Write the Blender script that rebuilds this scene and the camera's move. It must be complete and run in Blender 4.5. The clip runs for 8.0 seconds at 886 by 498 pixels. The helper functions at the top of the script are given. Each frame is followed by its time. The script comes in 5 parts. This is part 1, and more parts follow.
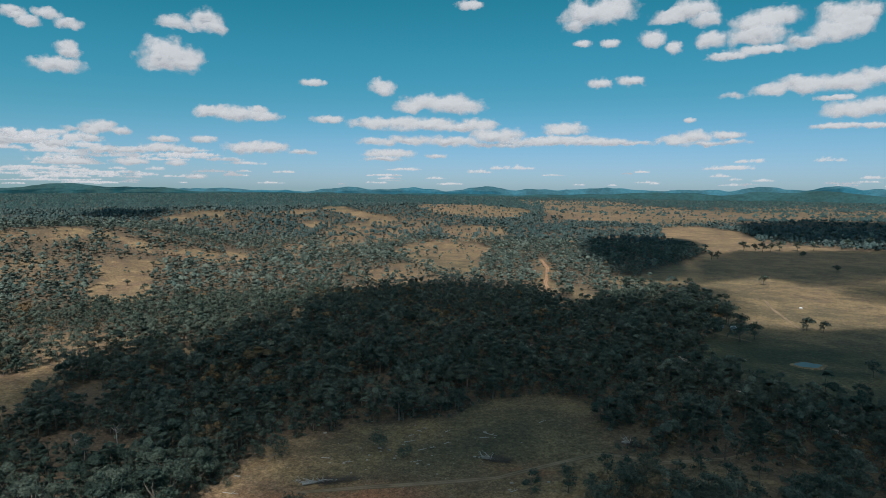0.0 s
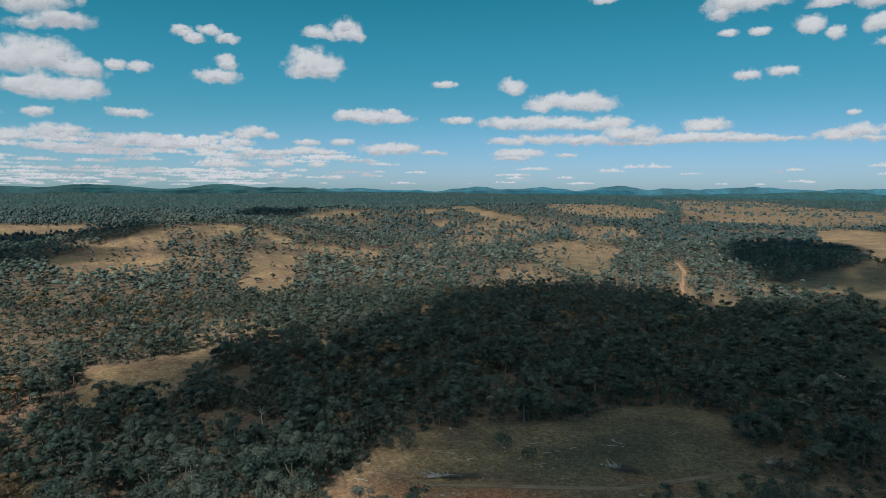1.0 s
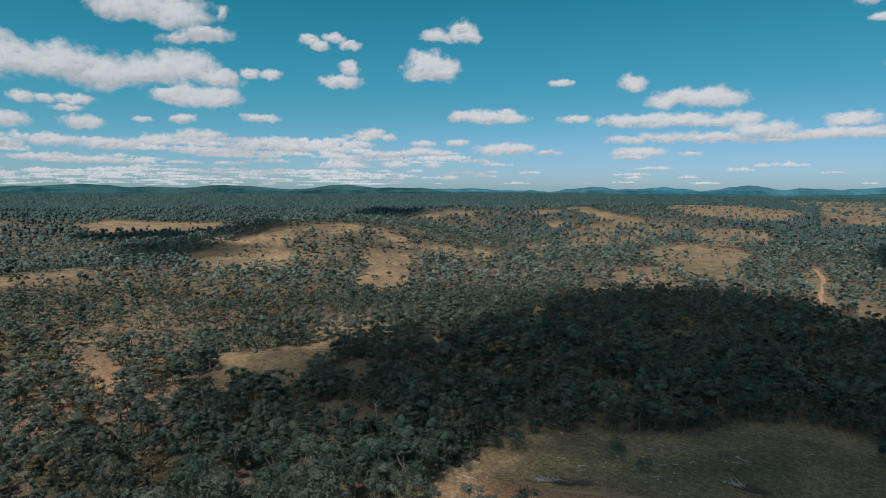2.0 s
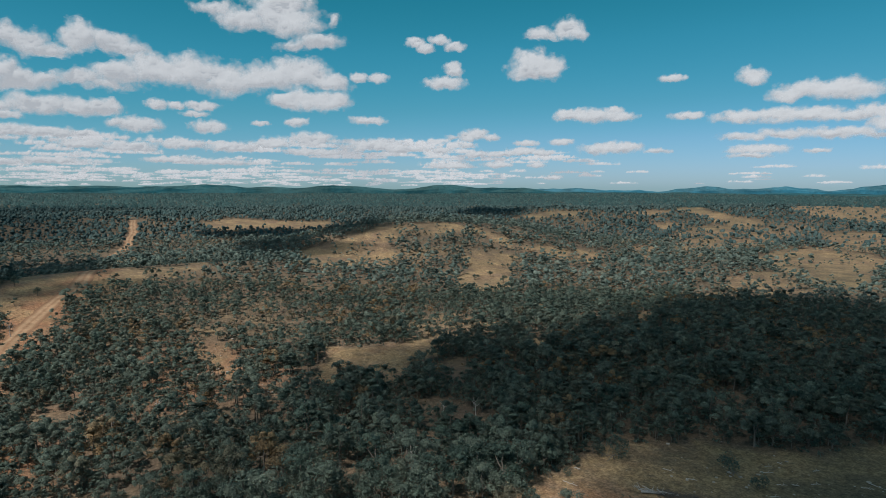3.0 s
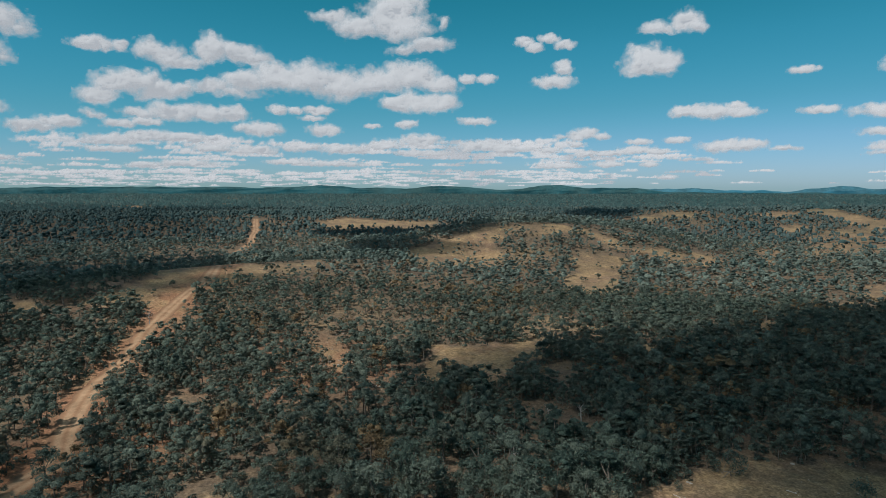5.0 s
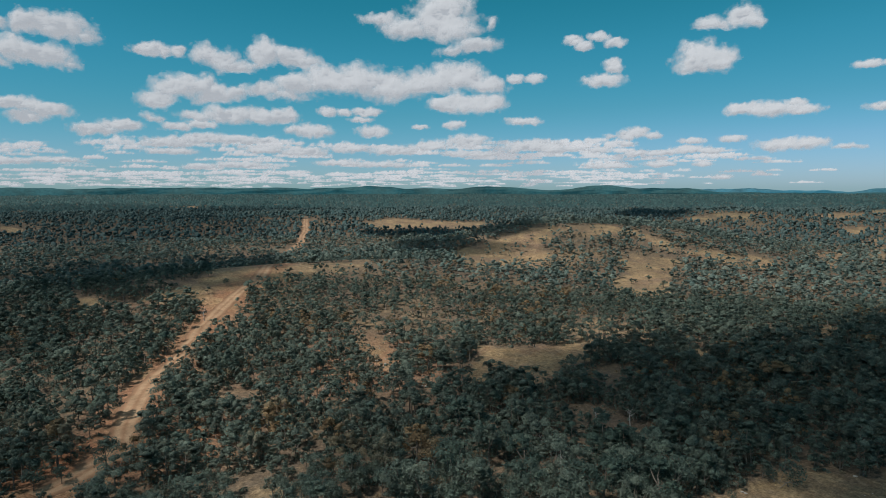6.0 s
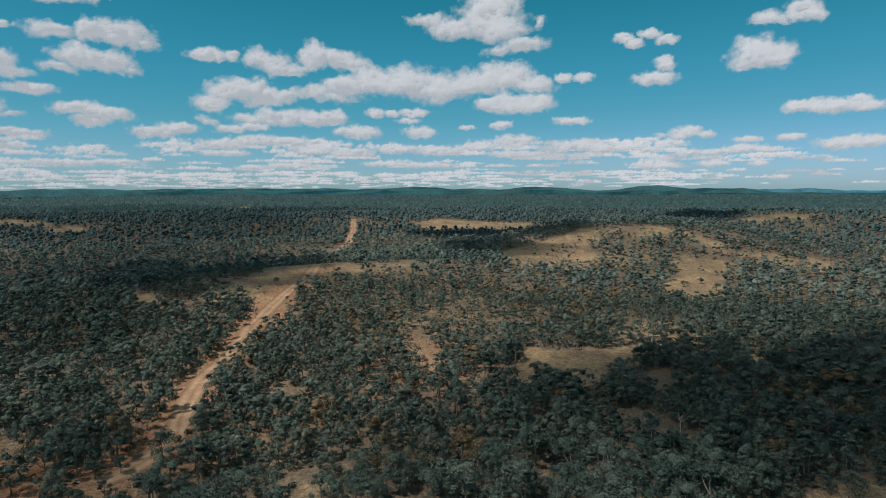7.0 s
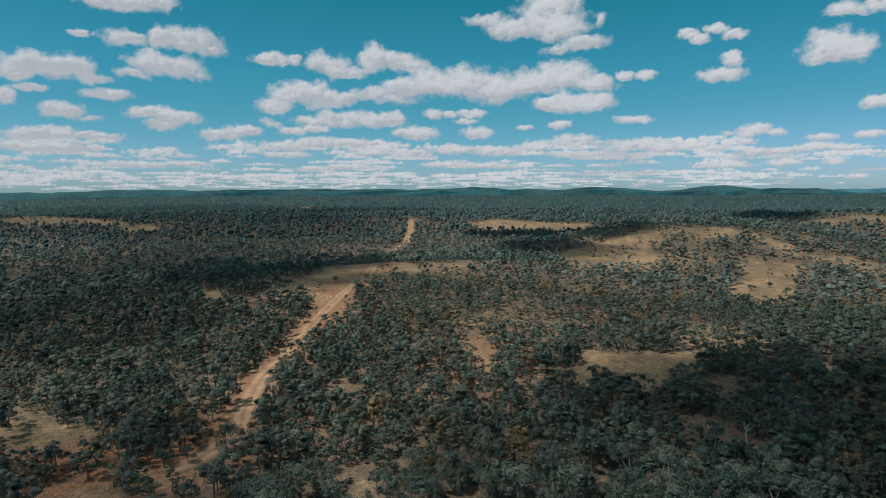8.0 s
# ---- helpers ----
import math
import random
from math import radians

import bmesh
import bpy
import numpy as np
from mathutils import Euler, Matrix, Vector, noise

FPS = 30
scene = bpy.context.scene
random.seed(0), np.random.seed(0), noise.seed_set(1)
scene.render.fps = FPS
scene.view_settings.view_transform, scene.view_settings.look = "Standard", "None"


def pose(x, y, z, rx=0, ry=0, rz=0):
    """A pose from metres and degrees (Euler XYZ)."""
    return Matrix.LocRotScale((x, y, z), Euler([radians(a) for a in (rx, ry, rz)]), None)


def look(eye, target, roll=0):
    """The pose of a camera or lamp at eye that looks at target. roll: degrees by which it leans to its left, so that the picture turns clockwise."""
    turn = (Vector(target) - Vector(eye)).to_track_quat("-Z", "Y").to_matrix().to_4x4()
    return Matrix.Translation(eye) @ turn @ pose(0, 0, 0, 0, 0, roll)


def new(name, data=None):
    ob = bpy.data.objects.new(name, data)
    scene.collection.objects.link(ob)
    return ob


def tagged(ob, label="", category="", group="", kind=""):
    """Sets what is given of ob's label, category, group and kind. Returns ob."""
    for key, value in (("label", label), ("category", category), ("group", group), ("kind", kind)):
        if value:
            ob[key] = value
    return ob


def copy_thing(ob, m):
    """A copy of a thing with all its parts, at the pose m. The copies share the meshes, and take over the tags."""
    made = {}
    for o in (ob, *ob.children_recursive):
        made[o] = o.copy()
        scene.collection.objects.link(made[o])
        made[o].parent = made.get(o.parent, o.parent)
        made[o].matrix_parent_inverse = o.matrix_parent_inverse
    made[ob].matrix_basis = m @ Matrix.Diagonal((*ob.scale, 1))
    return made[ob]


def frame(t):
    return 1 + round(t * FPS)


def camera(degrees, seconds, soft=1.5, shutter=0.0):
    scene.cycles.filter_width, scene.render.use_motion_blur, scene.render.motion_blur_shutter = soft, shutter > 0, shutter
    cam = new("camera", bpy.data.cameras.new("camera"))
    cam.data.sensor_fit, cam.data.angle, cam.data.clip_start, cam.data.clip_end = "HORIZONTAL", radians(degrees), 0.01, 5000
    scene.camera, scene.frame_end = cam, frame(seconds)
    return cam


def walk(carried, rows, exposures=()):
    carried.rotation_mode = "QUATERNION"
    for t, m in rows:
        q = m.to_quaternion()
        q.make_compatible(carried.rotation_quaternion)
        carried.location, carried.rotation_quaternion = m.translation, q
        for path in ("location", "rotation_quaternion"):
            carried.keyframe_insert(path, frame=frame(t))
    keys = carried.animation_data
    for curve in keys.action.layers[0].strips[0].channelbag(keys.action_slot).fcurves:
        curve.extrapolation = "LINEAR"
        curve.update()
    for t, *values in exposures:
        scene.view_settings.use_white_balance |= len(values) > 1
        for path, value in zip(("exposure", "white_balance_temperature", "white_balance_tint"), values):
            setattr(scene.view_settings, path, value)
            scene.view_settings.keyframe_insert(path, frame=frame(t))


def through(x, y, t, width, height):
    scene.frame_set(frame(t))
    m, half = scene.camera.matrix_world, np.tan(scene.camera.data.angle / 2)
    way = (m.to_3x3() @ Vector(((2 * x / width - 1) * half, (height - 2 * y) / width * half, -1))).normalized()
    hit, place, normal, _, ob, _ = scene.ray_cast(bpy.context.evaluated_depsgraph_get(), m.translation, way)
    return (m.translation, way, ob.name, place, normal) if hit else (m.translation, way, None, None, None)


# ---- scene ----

# ---------------------------------------------------------------- camera
EYE = 110.0  # metres over the valley floor
cam = camera(70.12, 8.0, soft=0.3)
# seconds, yaw, pitch, lean: a hovering drone that turns to its left
TURN = (
    (0, 0.00, -5.44, 0.34),
    (0.5, 6.03, -5.46, 0.27),
    (1, 11.60, -5.51, 0.21),
    (1.5, 16.93, -5.52, 0.18),
    (3, 31.09, -5.53, 0.05),
    (3.5, 35.32, -5.54, 0.05),
    (4, 37.47, -5.51, 0.02),
    (4.5, 38.84, -5.50, 0.00),
    (6, 44.98, -5.44, -0.15),
    (6.5, 46.73, -5.40, -0.17),
    (7, 49.19, -5.38, -0.24),
    (7.5, 51.90, -5.35, -0.28),
    (8, 54.36, -5.32, -0.30))


def hover(yaw, pitch, lean):
    a, p = radians(yaw), radians(pitch)
    eye = Vector((0, 0, EYE))
    ahead = Vector((-math.sin(a) * math.cos(p), math.cos(a) * math.cos(p), math.sin(p)))
    return look(eye, eye + ahead * 100, lean)


walk(cam, [(t, hover(*a)) for t, *a in TURN])

# ---------------------------------------------------------------- light
SUN_AZ, SUN_EL = 166.0, 58.0  # degrees to the left of +y, and up


def bearing(az, d, z=0.0):
    """A place at that many degrees to the left of +y and that many metres out."""
    a = radians(az)
    return Vector((-math.sin(a) * d, math.cos(a) * d, z))


SUN_WAY = bearing(SUN_AZ, math.cos(radians(SUN_EL)), math.sin(radians(SUN_EL)))
world = bpy.data.worlds.new("sky")
scene.world = world
world.use_nodes = True
wn, wl = world.node_tree.nodes, world.node_tree.links
wn.clear()
sky = wn.new("ShaderNodeTexSky")
sky.sky_type, sky.sun_disc = "NISHITA", False
sky.sun_elevation, sky.sun_rotation = radians(SUN_EL), radians(-SUN_AZ)
sky.altitude, sky.air_density, sky.dust_density, sky.ozone_density = 600, 1.0, 0.6, 2.0
split, span, tint, grade = (wn.new("ShaderNode" + k) for k in ("SeparateColor", "MapRange", "ValToRGB", "Mix"))
grade.data_type, grade.blend_type = "RGBA", "MULTIPLY"
grade.inputs["Factor"].default_value = 1.0
# deep teal overhead, pale blue where the air is thick
span.inputs["From Min"].default_value, span.inputs["From Max"].default_value = 1.6, 6.6
stops = tint.color_ramp.elements
stops[0].color, stops[1].color = (0.125, 0.98, 0.885, 1), (0.63, 0.925, 1.37, 1)
stops.new(0.12).color = (0.21, 1.0, 0.99, 1)
stops.new(0.35).color = (0.335, 0.93, 1.02, 1)
stops.new(0.65).color = (0.535, 0.925, 1.215, 1)
wl.new(sky.outputs[0], split.inputs[0])
wl.new(split.outputs[0], span.inputs["Value"])
wl.new(span.outputs[0], tint.inputs[0])
wl.new(tint.outputs[0], grade.inputs["B"])
back = wn.new("ShaderNodeBackground")
back.inputs["Strength"].default_value = 0.075
wout = wn.new("ShaderNodeOutputWorld")
wl.new(sky.outputs[0], grade.inputs["A"])
wl.new(grade.outputs["Result"], back.inputs["Color"])
wl.new(back.outputs[0], wout.inputs["Surface"])
sun = new("sun", bpy.data.lights.new("sun", "SUN"))
sun.data.energy, sun.data.angle, sun.data.color = 4.5, radians(0.55), (1.0, 0.965, 0.90)
sun.matrix_world = look(SUN_WAY * 3000, (0, 0, 0))
scene.view_settings.exposure = 0.0


# ---------------------------------------------------------------- materials
def material(name, rough=0.9):
    m = bpy.data.materials.new(name)
    m.use_nodes = True
    b = m.node_tree.nodes["Principled BSDF"]
    b.inputs["Roughness"].default_value = rough
    b.inputs["Specular IOR Level"].default_value = 0.2
    return m, m.node_tree.nodes, m.node_tree.links, b


def ramp(nodes, stops):
    r = nodes.new("ShaderNodeValToRGB")
    e = r.color_ramp.elements
    while len(e) < len(stops):
        e.new(0.5)
    for s, (p, c) in zip(e, stops):
        s.position, s.color = p, (*c, 1)
    return r


def grain(nodes, links, where, scale, detail=5.0, rough=0.6):
    n = nodes.new("ShaderNodeTexNoise")
    n.inputs["Scale"].default_value, n.inputs["Detail"].default_value, n.inputs["Roughness"].default_value = scale, detail, rough
    links.new(where, n.inputs["Vector"])
    return n


def blend(nodes, links, fac, a, b, kind="MIX"):
    m = nodes.new("ShaderNodeMix")
    m.data_type, m.blend_type = "RGBA", kind
    for socket, v in (("Factor", fac), ("A", a), ("B", b)):
        if isinstance(v, (int, float)):
            m.inputs[socket].default_value = v
        elif isinstance(v, tuple):
            m.inputs[socket].default_value = (*v, 1)
        else:
            links.new(v, m.inputs[socket])
    return m.outputs["Result"]


def earth_material(name):
    """Dry grass over red soil: straw, bare soil, grey-green sward, leaf litter under trees and rust-red cuttings, in patches
    of 250 m, 30 m, 5 m and 1 m, with a fine relief."""
    m, n, l, b = material(name, 0.95)
    where = n.new("ShaderNodeTexCoord").outputs["Object"]
    big, mid, small, fine = (grain(n, l, where, s, 6, 0.62) for s in (0.004, 0.03, 0.2, 1.3))

    def band(src, lo, hi, a=0.0, c=1.0):
        r = ramp(n, [(lo, (a, a, a)), (hi, (c, c, c))])
        l.new(src.outputs["Fac"], r.inputs[0])
        return r.outputs[0]

    def cover(key, c, colour, worn):
        at = n.new("ShaderNodeAttribute")
        at.attribute_name = key
        return blend(n, l, blend(n, l, 1.0, at.outputs["Color"], worn, "MULTIPLY"), c, colour)

    straw = blend(n, l, band(small, 0.38, 0.66), (0.238, 0.152, 0.077), (0.325, 0.222, 0.124))
    soil = blend(n, l, band(small, 0.4, 0.62), (0.175, 0.100, 0.060), (0.225, 0.148, 0.102))
    c = blend(n, l, band(mid, 0.44, 0.6), straw, soil)
    c = blend(n, l, band(big, 0.42, 0.66, 0, 0.35), c, (0.150, 0.122, 0.070))
    thatch = grain(n, l, where, 0.011, 8, 0.68)
    c = blend(n, l, band(thatch, 0.45, 0.58, 0, 0.5), c, (0.105, 0.076, 0.048))
    tuft = grain(n, l, where, 0.055, 8, 0.72)
    c = blend(n, l, band(tuft, 0.53, 0.66, 0, 0.7), c, (0.35, 0.235, 0.124))
    c = blend(n, l, band(tuft, 0.36, 0.46, 0.65, 0), c, (0.090, 0.070, 0.045))
    c = cover("green", c, (0.052, 0.061, 0.035), band(mid, 0.3, 0.6, 0.45, 1.0))
    c = cover("shade_litter", c, (0.088, 0.066, 0.049), band(small, 0.3, 0.6, 0.6, 0.95))
    c = cover("rust", c, (0.27, 0.125, 0.066), band(mid, 0.34, 0.56, 0.2, 1.0))
    c = blend(n, l, band(small, 0.56, 0.72, 0, 0.75), c, (0.085, 0.070, 0.045))
    sward = grain(n, l, where, 0.42, 4, 0.7)
    c = blend(n, l, 1.0, c, band(sward, 0.36, 0.64, 0.66, 1.3), "MULTIPLY")
    c = blend(n, l, 1.0, c, band(fine, 0.3, 0.7, 0.5, 1.45), "MULTIPLY")
    l.new(c, b.inputs["Base Color"])
    bump = n.new("ShaderNodeBump")
    bump.inputs["Strength"].default_value, bump.inputs["Distance"].default_value = 0.8, 0.5
    l.new(small.outputs["Fac"], bump.inputs["Height"])
    l.new(bump.outputs[0], b.inputs["Normal"])
    return m


def leaf_material(name, low, high, warm, thin=0.48, low_side=0.7, high_side=1.4, fine=1.1, relief=0.5, gaps=0.0):
    """Eucalypt leaves: every tree its own tint, every spray its own tone, tufts with shade painted in the hollows
    between.
    """
    m, n, l, b = material(name, 0.8)
    tint = n.new("ShaderNodeAttribute")
    tint.attribute_name = "tint"
    r = ramp(n, [(0.0, low), (0.68, high), (0.84, high), (1.0, warm)])
    l.new(tint.outputs["Fac"], r.inputs[0])
    geo = n.new("ShaderNodeNewGeometry")
    spread = ramp(n, [(0.0, (low_side, low_side, low_side)), (1.0, (high_side, high_side * 0.985, high_side * 0.955))])
    l.new(geo.outputs["Random Per Island"], spread.inputs[0])
    c = blend(n, l, 1.0, r.outputs[0], spread.outputs[0], "MULTIPLY")
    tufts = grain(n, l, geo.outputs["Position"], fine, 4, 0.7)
    # shade of the hollows put into the colour, tuft tops lightened
    hollow_shade = ramp(n, [(0.36, (0.62, 0.63, 0.64)), (0.52, (1.0, 1.0, 1.0)), (0.68, (1.32, 1.3, 1.24))])
    l.new(tufts.outputs["Fac"], hollow_shade.inputs[0])
    c = blend(n, l, 1.0, c, hollow_shade.outputs[0], "MULTIPLY")
    l.new(c, b.inputs["Base Color"])
    bump = n.new("ShaderNodeBump")
    bump.inputs["Strength"].default_value, bump.inputs["Distance"].default_value = 0.9, relief
    l.new(tufts.outputs["Fac"], bump.inputs["Height"])
    l.new(bump.outputs[0], b.inputs["Normal"])
    t = n.new("ShaderNodeBsdfTranslucent")
    l.new(c, t.inputs["Color"])
    mix = n.new("ShaderNodeMixShader")
    mix.inputs[0].default_value = thin
    l.new(b.outputs[0], mix.inputs[1])
    l.new(t.outputs[0], mix.inputs[2])
    if gaps:
        # chinks between the tufts, through which the sky and the inner leaves show
        chink, open_air = n.new("ShaderNodeMath"), n.new("ShaderNodeBsdfTransparent")
        chink.operation = "GREATER_THAN"
        chink.inputs[1].default_value = gaps
        l.new(grain(n, l, geo.outputs["Position"], fine * 1.9, 3, 0.6).outputs["Fac"], chink.inputs[0])
        leafy = n.new("ShaderNodeMixShader")
        l.new(chink.outputs[0], leafy.inputs[0])
        l.new(open_air.outputs[0], leafy.inputs[1])
        l.new(mix.outputs[0], leafy.inputs[2])
        mix = leafy
    l.new(mix.outputs[0], n["Material Output"].inputs["Surface"])
    return m


def rough_material(name, a, b_col, scale, rough=0.9, relief=0.3):
    m, n, l, b = material(name, rough)
    where = n.new("ShaderNodeTexCoord").outputs["Object"]
    g, f = grain(n, l, where, scale), grain(n, l, where, scale * 9)
    r = ramp(n, [(0.3, a), (0.7, b_col)])
    l.new(g.outputs["Fac"], r.inputs[0])
    fr = ramp(n, [(0.2, (0.75, 0.75, 0.75)), (0.8, (1.2, 1.2, 1.2))])
    l.new(f.outputs["Fac"], fr.inputs[0])
    l.new(blend(n, l, 1.0, r.outputs[0], fr.outputs[0], "MULTIPLY"), b.inputs["Base Color"])
    bump = n.new("ShaderNodeBump")
    bump.inputs["Strength"].default_value = relief
    l.new(f.outputs["Fac"], bump.inputs["Height"])
    l.new(bump.outputs[0], b.inputs["Normal"])
    return m


EARTH = earth_material("dry_grass_and_soil")


def road_material(name, pale, dark, edge):
    """Graded dirt: two pale wheel ruts, a darker crown between them, and shoulders that lose themselves in the soil."""
    m, n, l, b = material(name, 0.95)
    where = n.new("ShaderNodeTexCoord").outputs["Object"]
    u = n.new("ShaderNodeAttribute")
    u.attribute_name = "across"
    mid, fine = grain(n, l, where, 0.09, 6, 0.65), grain(n, l, where, 1.2, 5)
    wander = n.new("ShaderNodeMath")
    wander.operation = "MULTIPLY_ADD"
    wander.inputs[1].default_value = 0.55
    l.new(mid.outputs["Fac"], wander.inputs[0])
    l.new(u.outputs["Fac"], wander.inputs[2])
    half = n.new("ShaderNodeMath")
    half.operation = "SUBTRACT"
    half.inputs[1].default_value = 0.275
    l.new(wander.outputs[0], half.inputs[0])
    rut = ramp(n, [(0.0, dark), (0.28, pale), (0.5, pale), (0.72, dark), (1.0, edge)])
    l.new(half.outputs[0], rut.inputs[0])
    blot = ramp(n, [(0.35, (0.72, 0.70, 0.68)), (0.65, (1.15, 1.12, 1.1))])
    l.new(mid.outputs["Fac"], blot.inputs[0])
    speck = ramp(n, [(0.25, (0.8, 0.8, 0.8)), (0.75, (1.15, 1.15, 1.15))])
    l.new(fine.outputs["Fac"], speck.inputs[0])
    c = blend(n, l, 1.0, rut.outputs[0], blot.outputs[0], "MULTIPLY")
    l.new(blend(n, l, 1.0, c, speck.outputs[0], "MULTIPLY"), b.inputs["Base Color"])
    return m


ROAD = road_material("red_dirt_road", (0.33, 0.215, 0.132), (0.25, 0.142, 0.082), (0.18, 0.105, 0.065))
TRACK = road_material("pale_worn_track", (0.25, 0.185, 0.125), (0.17, 0.125, 0.08), (0.15, 0.11, 0.065))
GRAVEL = road_material("pale_creek_gravel", (0.42, 0.39, 0.35), (0.30, 0.27, 0.23), (0.16, 0.13, 0.09))
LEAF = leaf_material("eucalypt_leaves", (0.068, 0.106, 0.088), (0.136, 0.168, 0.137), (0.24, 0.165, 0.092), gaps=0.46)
# same foliage farther out: the air's blue haze is painted into these colours
LEAF_MID = leaf_material("slightly_hazed_leaves", (0.094, 0.147, 0.134), (0.194, 0.240, 0.208), (0.26, 0.198, 0.13), 0.48, 0.64, 1.42, 0.75, 0.7, 0.41)
LEAF_FAR = leaf_material("hazed_leaves", (0.060, 0.112, 0.114), (0.108, 0.156, 0.150), (0.13, 0.140, 0.118), 0.42, 0.78, 1.24, 0.6, 0.8)
LEAF_HAZE = leaf_material("deeply_hazed_leaves", (0.034, 0.088, 0.092), (0.070, 0.122, 0.122), (0.10, 0.118, 0.10), 0.42, 0.7, 1.3, 0.4, 0.8)
BARK = rough_material("grey_bark", (0.10, 0.085, 0.07), (0.22, 0.19, 0.16), 2.0)
DEAD = rough_material("bleached_dead_wood", (0.26, 0.24, 0.22), (0.46, 0.43, 0.40), 3.0)
TWIG = rough_material("dark_brushwood", (0.06, 0.052, 0.045), (0.13, 0.115, 0.10), 2.0)


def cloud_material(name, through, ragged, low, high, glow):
    """Vapour: white, letting light through, thinning out raggedly towards its edge. The far ones, part of the sky's
    backdrop, get an added emission in place of the light scattered about inside them."""
    m = bpy.data.materials.new(name)
    m.use_nodes = True
    n, l = m.node_tree.nodes, m.node_tree.links
    n.clear()
    out = n.new("ShaderNodeOutputMaterial")
    d, t, clear = n.new("ShaderNodeBsdfDiffuse"), n.new("ShaderNodeBsdfTranslucent"), n.new("ShaderNodeBsdfTransparent")
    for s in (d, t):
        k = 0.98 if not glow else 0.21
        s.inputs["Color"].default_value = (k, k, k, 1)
    a = n.new("ShaderNodeAttribute")
    a.attribute_name = "thick"
    wisp = grain(n, l, n.new("ShaderNodeTexCoord").outputs["Object"], 0.02, 7, 0.66)
    torn = n.new("ShaderNodeMath")
    torn.operation = "MULTIPLY_ADD"
    torn.inputs[1].default_value = ragged
    l.new(wisp.outputs["Fac"], torn.inputs[0])
    l.new(a.outputs["Fac"], torn.inputs[2])
    fade = n.new("ShaderNodeMapRange")
    fade.interpolation_type = "SMOOTHSTEP" if glow else "LINEAR"
    fade.inputs["From Min"].default_value, fade.inputs["From Max"].default_value = low, high
    l.new(torn.outputs[0], fade.inputs["Value"])
    body, edge = n.new("ShaderNodeMixShader"), n.new("ShaderNodeMixShader")
    body.inputs[0].default_value = through
    l.new(d.outputs[0], body.inputs[1])
    l.new(t.outputs[0], body.inputs[2])
    bright = body.outputs[0]
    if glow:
        # emission added so that far clouds stay bright where the sun is blocked
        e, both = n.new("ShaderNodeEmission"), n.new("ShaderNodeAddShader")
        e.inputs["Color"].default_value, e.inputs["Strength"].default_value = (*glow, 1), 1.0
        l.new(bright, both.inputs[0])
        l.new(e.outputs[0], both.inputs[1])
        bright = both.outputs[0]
    l.new(fade.outputs[0], edge.inputs[0])
    l.new(clear.outputs[0], edge.inputs[1])
    l.new(bright, edge.inputs[2])
    l.new(edge.outputs[0], out.inputs["Surface"])
    return m


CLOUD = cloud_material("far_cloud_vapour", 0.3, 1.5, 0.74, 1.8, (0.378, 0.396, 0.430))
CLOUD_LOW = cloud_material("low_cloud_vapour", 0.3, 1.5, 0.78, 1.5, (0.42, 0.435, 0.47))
CLOUD_ABOVE = cloud_material("overhead_cloud_vapour", 0.75, 0.25, 0.1, 1.1, None)


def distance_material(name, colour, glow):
    """Far hills in blue air: a backdrop with the haze put in as an emission colour."""
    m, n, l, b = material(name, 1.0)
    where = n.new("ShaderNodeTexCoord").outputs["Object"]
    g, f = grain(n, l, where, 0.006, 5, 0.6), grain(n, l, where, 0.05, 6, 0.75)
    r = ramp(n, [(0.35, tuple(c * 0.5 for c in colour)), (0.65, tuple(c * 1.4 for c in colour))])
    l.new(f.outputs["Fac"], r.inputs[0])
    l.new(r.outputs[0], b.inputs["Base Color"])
    # broad dim patches in the haze glow stand for cloud shadows
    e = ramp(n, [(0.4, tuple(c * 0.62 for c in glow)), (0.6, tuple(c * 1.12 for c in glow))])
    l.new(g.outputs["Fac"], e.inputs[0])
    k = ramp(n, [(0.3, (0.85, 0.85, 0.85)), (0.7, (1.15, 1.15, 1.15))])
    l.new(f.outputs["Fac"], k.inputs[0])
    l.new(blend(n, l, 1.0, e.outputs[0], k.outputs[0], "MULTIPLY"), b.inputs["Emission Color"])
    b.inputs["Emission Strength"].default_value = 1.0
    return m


# ---------------------------------------------------------------- the lie of the land
def hashed(ix, iy, seed):
    h = np.sin(ix * 127.1 + iy * 311.7 + seed * 74.7) * 43758.5453
    return h - np.floor(h)


def patches(x, y, size, seed, octaves=3):
    """Value noise from 0 to 1 with the coarsest cells of that size."""
    total, weight = 0.0, 0.0
    for o in range(octaves):
        u, v = x / size * 2**o + 31.7 * o, y / size * 2**o - 17.3 * o
        iu, iv = np.floor(u), np.floor(v)
        fu, fv = u - iu, v - iv
        fu, fv = fu * fu * (3 - 2 * fu), fv * fv * (3 - 2 * fv)
        a = hashed(iu, iv, seed) * (1 - fu) + hashed(iu + 1, iv, seed) * fu
        b = hashed(iu, iv + 1, seed) * (1 - fu) + hashed(iu + 1, iv + 1, seed) * fu
        total, weight = total + (a * (1 - fv) + b * fv) * 0.5**o, weight + 0.5**o
    return total / weight


def polar(x, y):
    return np.degrees(np.arctan2(-x, y)), np.hypot(x, y)


def mound(x, y, az, d, across, along, power=2.0):
    """1 at the middle of a hill that lies at that bearing and distance, falling off to 0 round it."""
    a = math.radians(az)
    u = x * math.cos(a) + y * math.sin(a)
    v = -x * math.sin(a) + y * math.cos(a) - d
    return np.abs(u / across) ** power + np.abs(v / along) ** power


